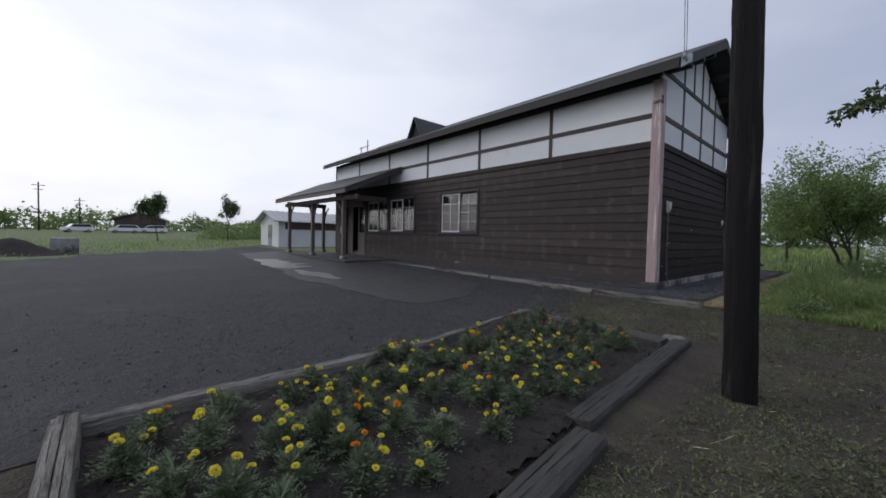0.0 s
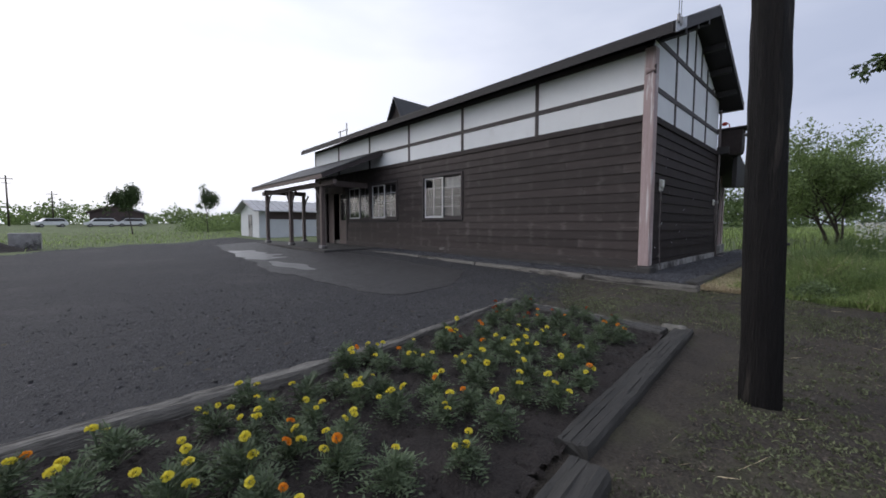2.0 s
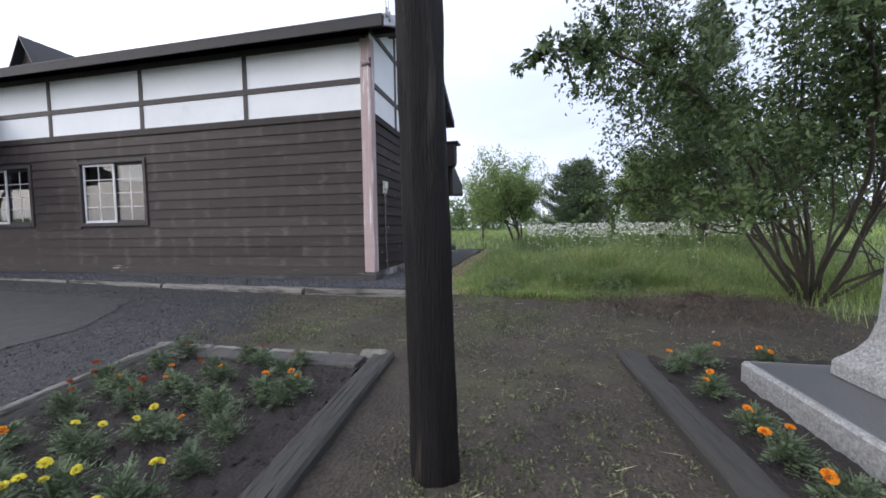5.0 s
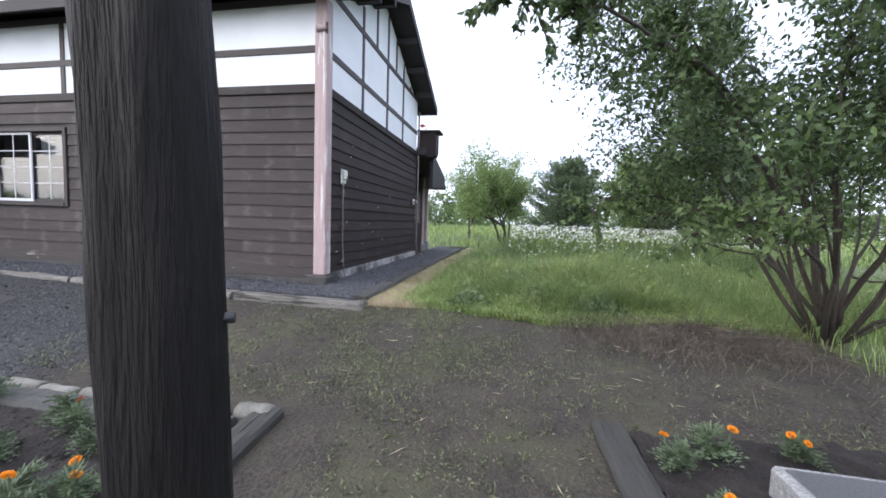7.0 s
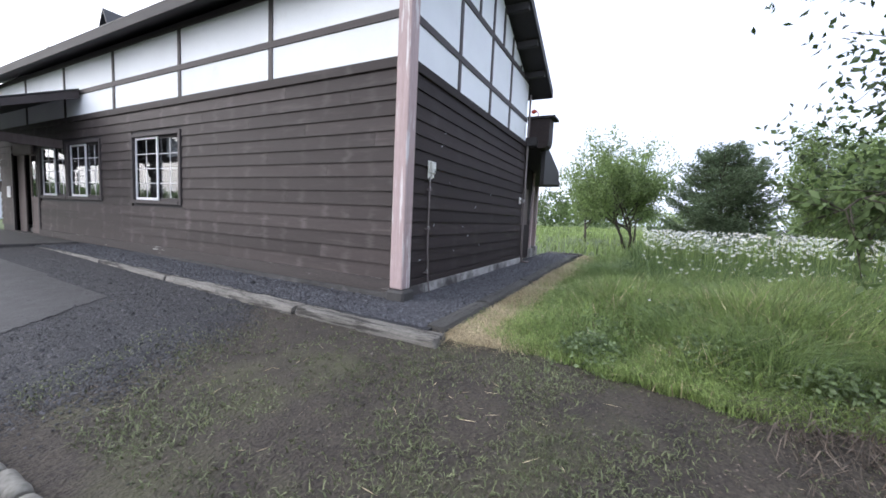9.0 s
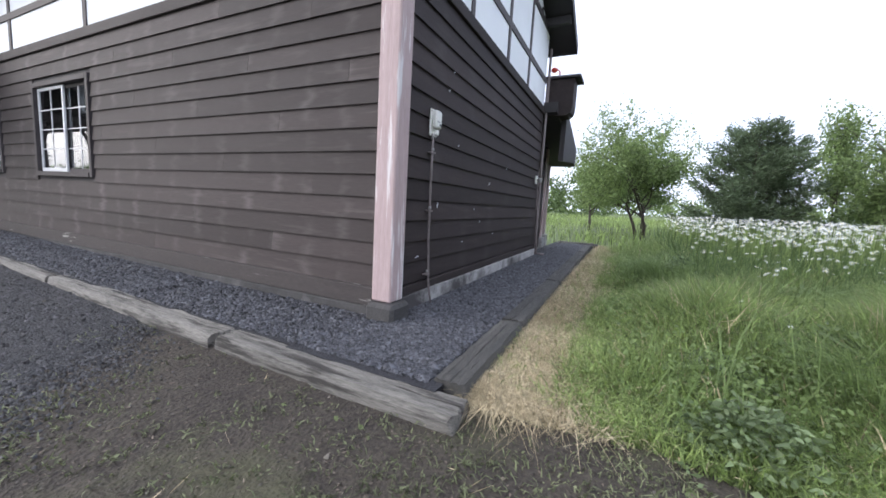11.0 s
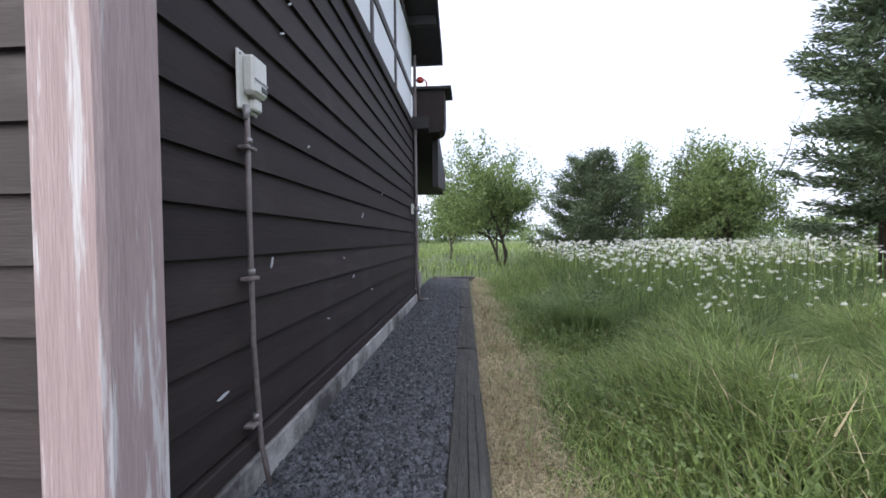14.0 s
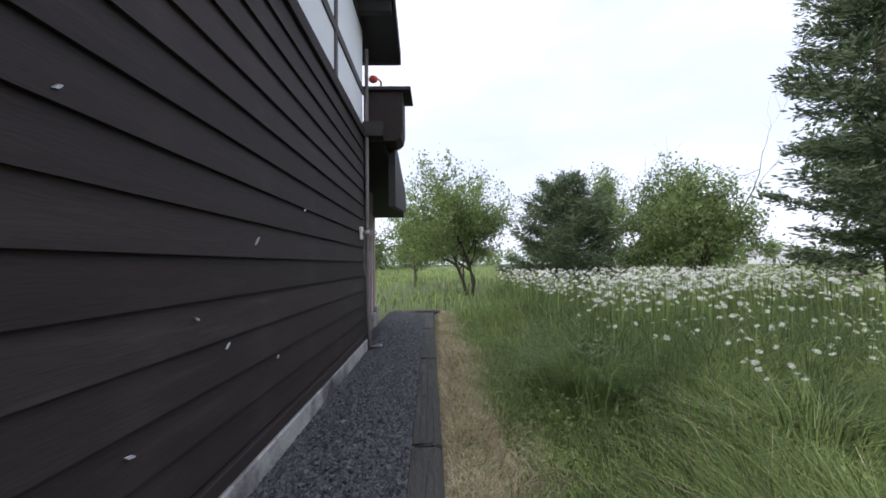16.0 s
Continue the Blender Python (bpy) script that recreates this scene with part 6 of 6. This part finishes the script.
x, y = rng.uniform(1, 9.3, n), rng.uniform(-2.6, 5.0, n)
ok = in_turf(x, y) & ~((x < 6.4) & (y > 1.2))
chips("soil_crumbs", x[ok], y[ok], ground_z(x[ok], y[ok]) + 0.008, rng.uniform(0.003, 0.012, ok.sum()) * rng.uniform(0.5, 1.2, ok.sum()), CRUMB, "loose soil crumbs and pebbles", "soil")
n = 9000
x, y = rng.uniform(0.5, 6.2, n), rng.uniform(1.0, 3.9, n)
ok = in_poly(BED, x, y)
chips("bed_crumbs", x[ok], y[ok], ground_z(x[ok], y[ok]) + 0.05, rng.uniform(0.005, 0.02, ok.sum()), SOIL, "crumbly clods of damp soil in the bed", "soil")

# ---- the distance ----
shed = thing("white_shed", "white sheet-metal shed with a pale ribbed roof", "shed", at=(10.35, 30.0, gz(11, 30) - 0.15))
part("wall", boxes(((0, 0, -0.3), (6.0, 4.6, 1.62))), SHED_WALL, shed)
part("upper_band", boxes(((0.5, -0.03, 1.55), (6.02, 4.62, 2.25))), BARN_WALL, shed, "dark brown upper wall band")
part("gable_wall", prism([(0, 1.62), (4.6, 1.62), (4.6, 2.2), (2.3, 2.95), (0, 2.2)], "x", 0.0, 0.49), SHED_WALL, shed)
part("door", boxes(((-0.03, 1.6, -0.1), (0.0, 2.5, 1.9)), bevel=0.005), CONCRETE, shed)
for s in (-1, 1):
    roof = part("roof", prism([(2.3, 3.05), (2.3 + s * 2.75, 2.18), (2.3 + s * 2.75, 2.10), (2.3, 2.96)], "x", -0.5, 6.4), SHED_ROOF, shed)
    for k in range(15):
        xk = -0.45 + k * 0.48
        part("rib", prism([(2.3, 3.09), (2.3 + s * 2.75, 2.22), (2.3 + s * 2.75, 2.185), (2.3, 3.055)], "x", xk, xk + 0.05), SHED_ROOF, roof)

barn = thing("far_barn", "dull reddish barn with a low gable roof across the field", "barn", at=(0.8, 103, gz(5, 105) - 0.5))
part("wall", prism([(0, 0), (8.6, 0), (8.6, 3.1), (4.3, 4.6), (0, 3.1)], "y", 0, 14), BARN_WALL, barn)
for s in (-1, 1):
    part("roof", prism([(4.3, 5.0), (4.3 + s * 4.8, 3.3), (4.3 + s * 4.8, 3.05), (4.3, 4.7)], "y", -0.6, 14.5), SHED_ROOF if s > 0 else BARN_WALL, barn)
for k in range(2):
    part("door", boxes(((1.2 + 3.6 * k, -0.06, 0.1), (3.4 + 3.6 * k, 0.0, 2.4))), TRIM, barn)


def car(at, turn, length, label):
    c = thing("parked_car", label, "car", "parked cars", at)
    c.rotation_euler[2] = radians(turn)
    L = length
    side = [(-L / 2, 0.35), (-L / 2, 0.85), (-L * 0.32, 0.98), (-L * 0.18, 1.52), (L * 0.36, 1.56), (L * 0.47, 1.0), (L / 2, 0.9), (L / 2, 0.35)]
    bm = prism(side, "y", -0.82, 0.82)
    bmesh.ops.bevel(bm, geom=bm.edges[:], offset=0.07, segments=2, affect="EDGES")
    part("body", bm, CAR_WHITE, c)
    glass_side = [(-L * 0.27, 1.0), (-L * 0.165, 1.46), (L * 0.34, 1.48), (L * 0.42, 1.02)]
    part("side_window", prism(glass_side, "y", -0.835, -0.81), DARK_PLASTIC, c)
    part("side_window", prism(glass_side, "y", 0.81, 0.835), DARK_PLASTIC, c)
    for s in (-1, 1):
        for q in (-0.31, 0.30):
            w = part("wheel", tube(bmesh.new(), [(q * L, s * 0.66, 0.31), (q * L, s * 0.84, 0.31)], 0.31, 16), RUBBER, c)
            part("rim", tube(bmesh.new(), [(q * L, s * 0.835, 0.31), (q * L, s * 0.848, 0.31)], 0.19, 12), GALV, w)
    return c


for x, y, t, l in ((-4.0, 92, 20, 4.2), (2.3, 90, 5, 4.5), (6.6, 92, -4, 4.4)):
    car((x, y, gz(x, y)), t, l, "white car parked before the far barn")


def far_pole(x, y, h):
    p = thing("power_pole", "thin grey power pole across the field", "pole", "far power poles", (x, y, gz(x, y) - 0.2))
    part("shaft", tube(bmesh.new(), [(0, 0, 0), (0, 0, h)], [0.16, 0.10], 8), BARK, p)
    part("crossarm", boxes(((-0.9, -0.05, h - 0.7), (0.9, 0.05, h - 0.58))), BARK, p)
    part("crossarm", boxes(((-0.6, -0.05, h - 1.5), (0.6, 0.05, h - 1.4))), BARK, p)


far_pole(-10.0, 105, 9.5)
far_pole(-5.0, 118, 7.6)
far_pole(-4.2, 190, 7.5)
far_pole(-17.5, 96, 6.0)
tree("young_tree", "staked young tree with a tufted spreading crown", (3.9, 43.4), 4.3, 1, 1.6, LEAF_DARK, 3200, 0.22, trunk_share=0.5, trunk_r=0.07, cloud=0.2)
tree("young_tree", "staked young tree with a tufted spreading crown", (10.0, 45.4), 4.7, 1, 1.25, LEAF_DARK, 2200, 0.2, trunk_share=0.55, trunk_r=0.06, cloud=0.17)

# hedges and woods along the horizon


def woods(name, centres, leaf, per, size, label):
    q = []
    for cx, cy, r, h in centres:
        m = per
        d = unit(rng.normal(size=(m, 3)))
        rr = rng.uniform(0.55, 1.0, (m, 1))
        c = np.array([cx, cy, gz(cx, cy) + h * 0.45]) + d * rr * np.array([r, r, h * 0.55])
        c += rng.normal(0, size * 0.5, (m, 3))
        c[:, 2] = np.maximum(c[:, 2], gz(cx, cy) + 0.05)
        q.append(leaf_quads(c, unit(rng.normal(size=(m, 3))), size * rng.uniform(0.6, 1.4, m), size * 0.6, 0.3))
    stuff(soup(name, np.concatenate(q), leaf), label, "woods")


# horizon woods: the light leaf colour stands in for haze
c = [(x, 150 + 22 * math.sin(x * 0.07) + rng.normal(0, 6), rng.uniform(4, 8), rng.uniform(3.0, 6.5)) for x in np.arange(-90, 130, 4.2)]
woods("far_woods", c, LEAF_PALE, 420, 0.9, "haze-pale line of trees along the horizon")
c = [(x, 74 + rng.normal(0, 5), rng.uniform(1.5, 3.2), rng.uniform(1.2, 2.6)) for x in np.arange(14, 42, 1.8)]
woods("field_shrubs", c, LEAF_PALE, 380, 0.4, "rough shrubs and tall weeds beyond the forecourt")
c = [(x, 46 + 0.4 * x + rng.normal(0, 2), rng.uniform(1.0, 1.8), rng.uniform(0.6, 1.2)) for x in np.arange(9, 22, 1.2)]
woods("field_shrubs", c, LEAF_PALE, 320, 0.22, "low shrubs at the forecourt's far edge")
# eastern horizon woods, again with haze put into the leaf colour
c = [(150 + rng.normal(0, 12), y, rng.uniform(5, 9), rng.uniform(5, 9)) for y in np.arange(-150, 60, 6)]
woods("far_woods", c, LEAF_PALE, 380, 1.0, "haze-pale line of trees along the horizon")
c = [(62 + rng.normal(0, 4), y, rng.uniform(2.5, 4), rng.uniform(4.5, 7)) for y in np.arange(5, 26, 3.4)]
woods("track_trees", c, LEAF_BROAD, 900, 0.45, "trees beside the old track bed")
n = 15000
x = rng.uniform(-30, 30, n)
y = 24 + 0.75 * x + rng.gamma(1.6, 9, n)
ok = (y > 24 + 0.75 * x) & ~((x > 9.7) & (x < 17.0) & (y > 29) & (y < 35)) & ((x > 8.9) | (y > 20))
stuff(soup("field_grass", blade_quads(on_ground(x[ok], y[ok], -0.02), rng.uniform(0.08, 0.28, ok.sum()), rng.uniform(0.015, 0.04, ok.sum()), rng.uniform(0.1, 0.8, ok.sum())), BLADE), "rough grass beyond the forecourt", "grass")
house = thing("far_house", "small white house beyond the fields", "house", at=(105, -92, gz(52, -92)))
part("wall", boxes(((0, 0, 0), (6, 9, 2.6))), SHED_WALL, house)
part("roof", prism([(-0.5, 2.6), (6.5, 2.6), (3, 4.2)], "y", -0.5, 9.5), SHED_ROOF, house)
part("window", boxes(((-0.05, 2, 1.0), (0, 3.4, 2.0))), DARK_PLASTIC, house)
for x, y in ((44, -24.5), (44, -29)):
    st = tree("young_tree", "sapling held by a timber tripod stake", (x, y), 2.8, 1, 0.7, LEAF_PALE, 900, 0.2, trunk_share=0.45, trunk_r=0.04, cloud=0.16)
    for a in (0, 120, 240):
        d = Vector((math.cos(radians(a)), math.sin(radians(a)), 0))
        part("stake", tube(bmesh.new(), [tuple(d * 0.6), tuple(d * 0.08 + Vector((0, 0, 1.4)))], 0.04, 6), BARK, st)
mound = setting(indexed("ground_mound", *(lambda g: (g[0], g[1]))((lambda X, Y: (np.stack([X, Y, ground_z(X, Y) - 0.05 + 0.75 * np.exp(-(((X + 2.6) / 1.3) ** 2 + ((Y - 25.0) / 1.0) ** 2)) + rng.normal(0, 0.02, X.shape)], -1).reshape(-1, 3), np.stack([np.arange(X.size).reshape(X.shape)[:-1, :-1], np.arange(X.size).reshape(X.shape)[1:, :-1], np.arange(X.size).reshape(X.shape)[1:, 1:], np.arange(X.size).reshape(X.shape)[:-1, 1:]], -1).reshape(-1, 4)))(*np.meshgrid(np.linspace(-6.5, 1.0, 40), np.linspace(22, 27, 30), indexing="ij"))), SOIL, smooth=True), "low dark heap of soil at the forecourt's edge", "mound")
block = thing("timber_block", "weathered timber block by the soil heap", "block", at=(-0.9, 26.0, gz(-1, 26)))
part("block", boxes(((-0.5, -0.3, -0.05), (0.5, 0.3, 0.75)), bevel=0.03), CONCRETE, block)
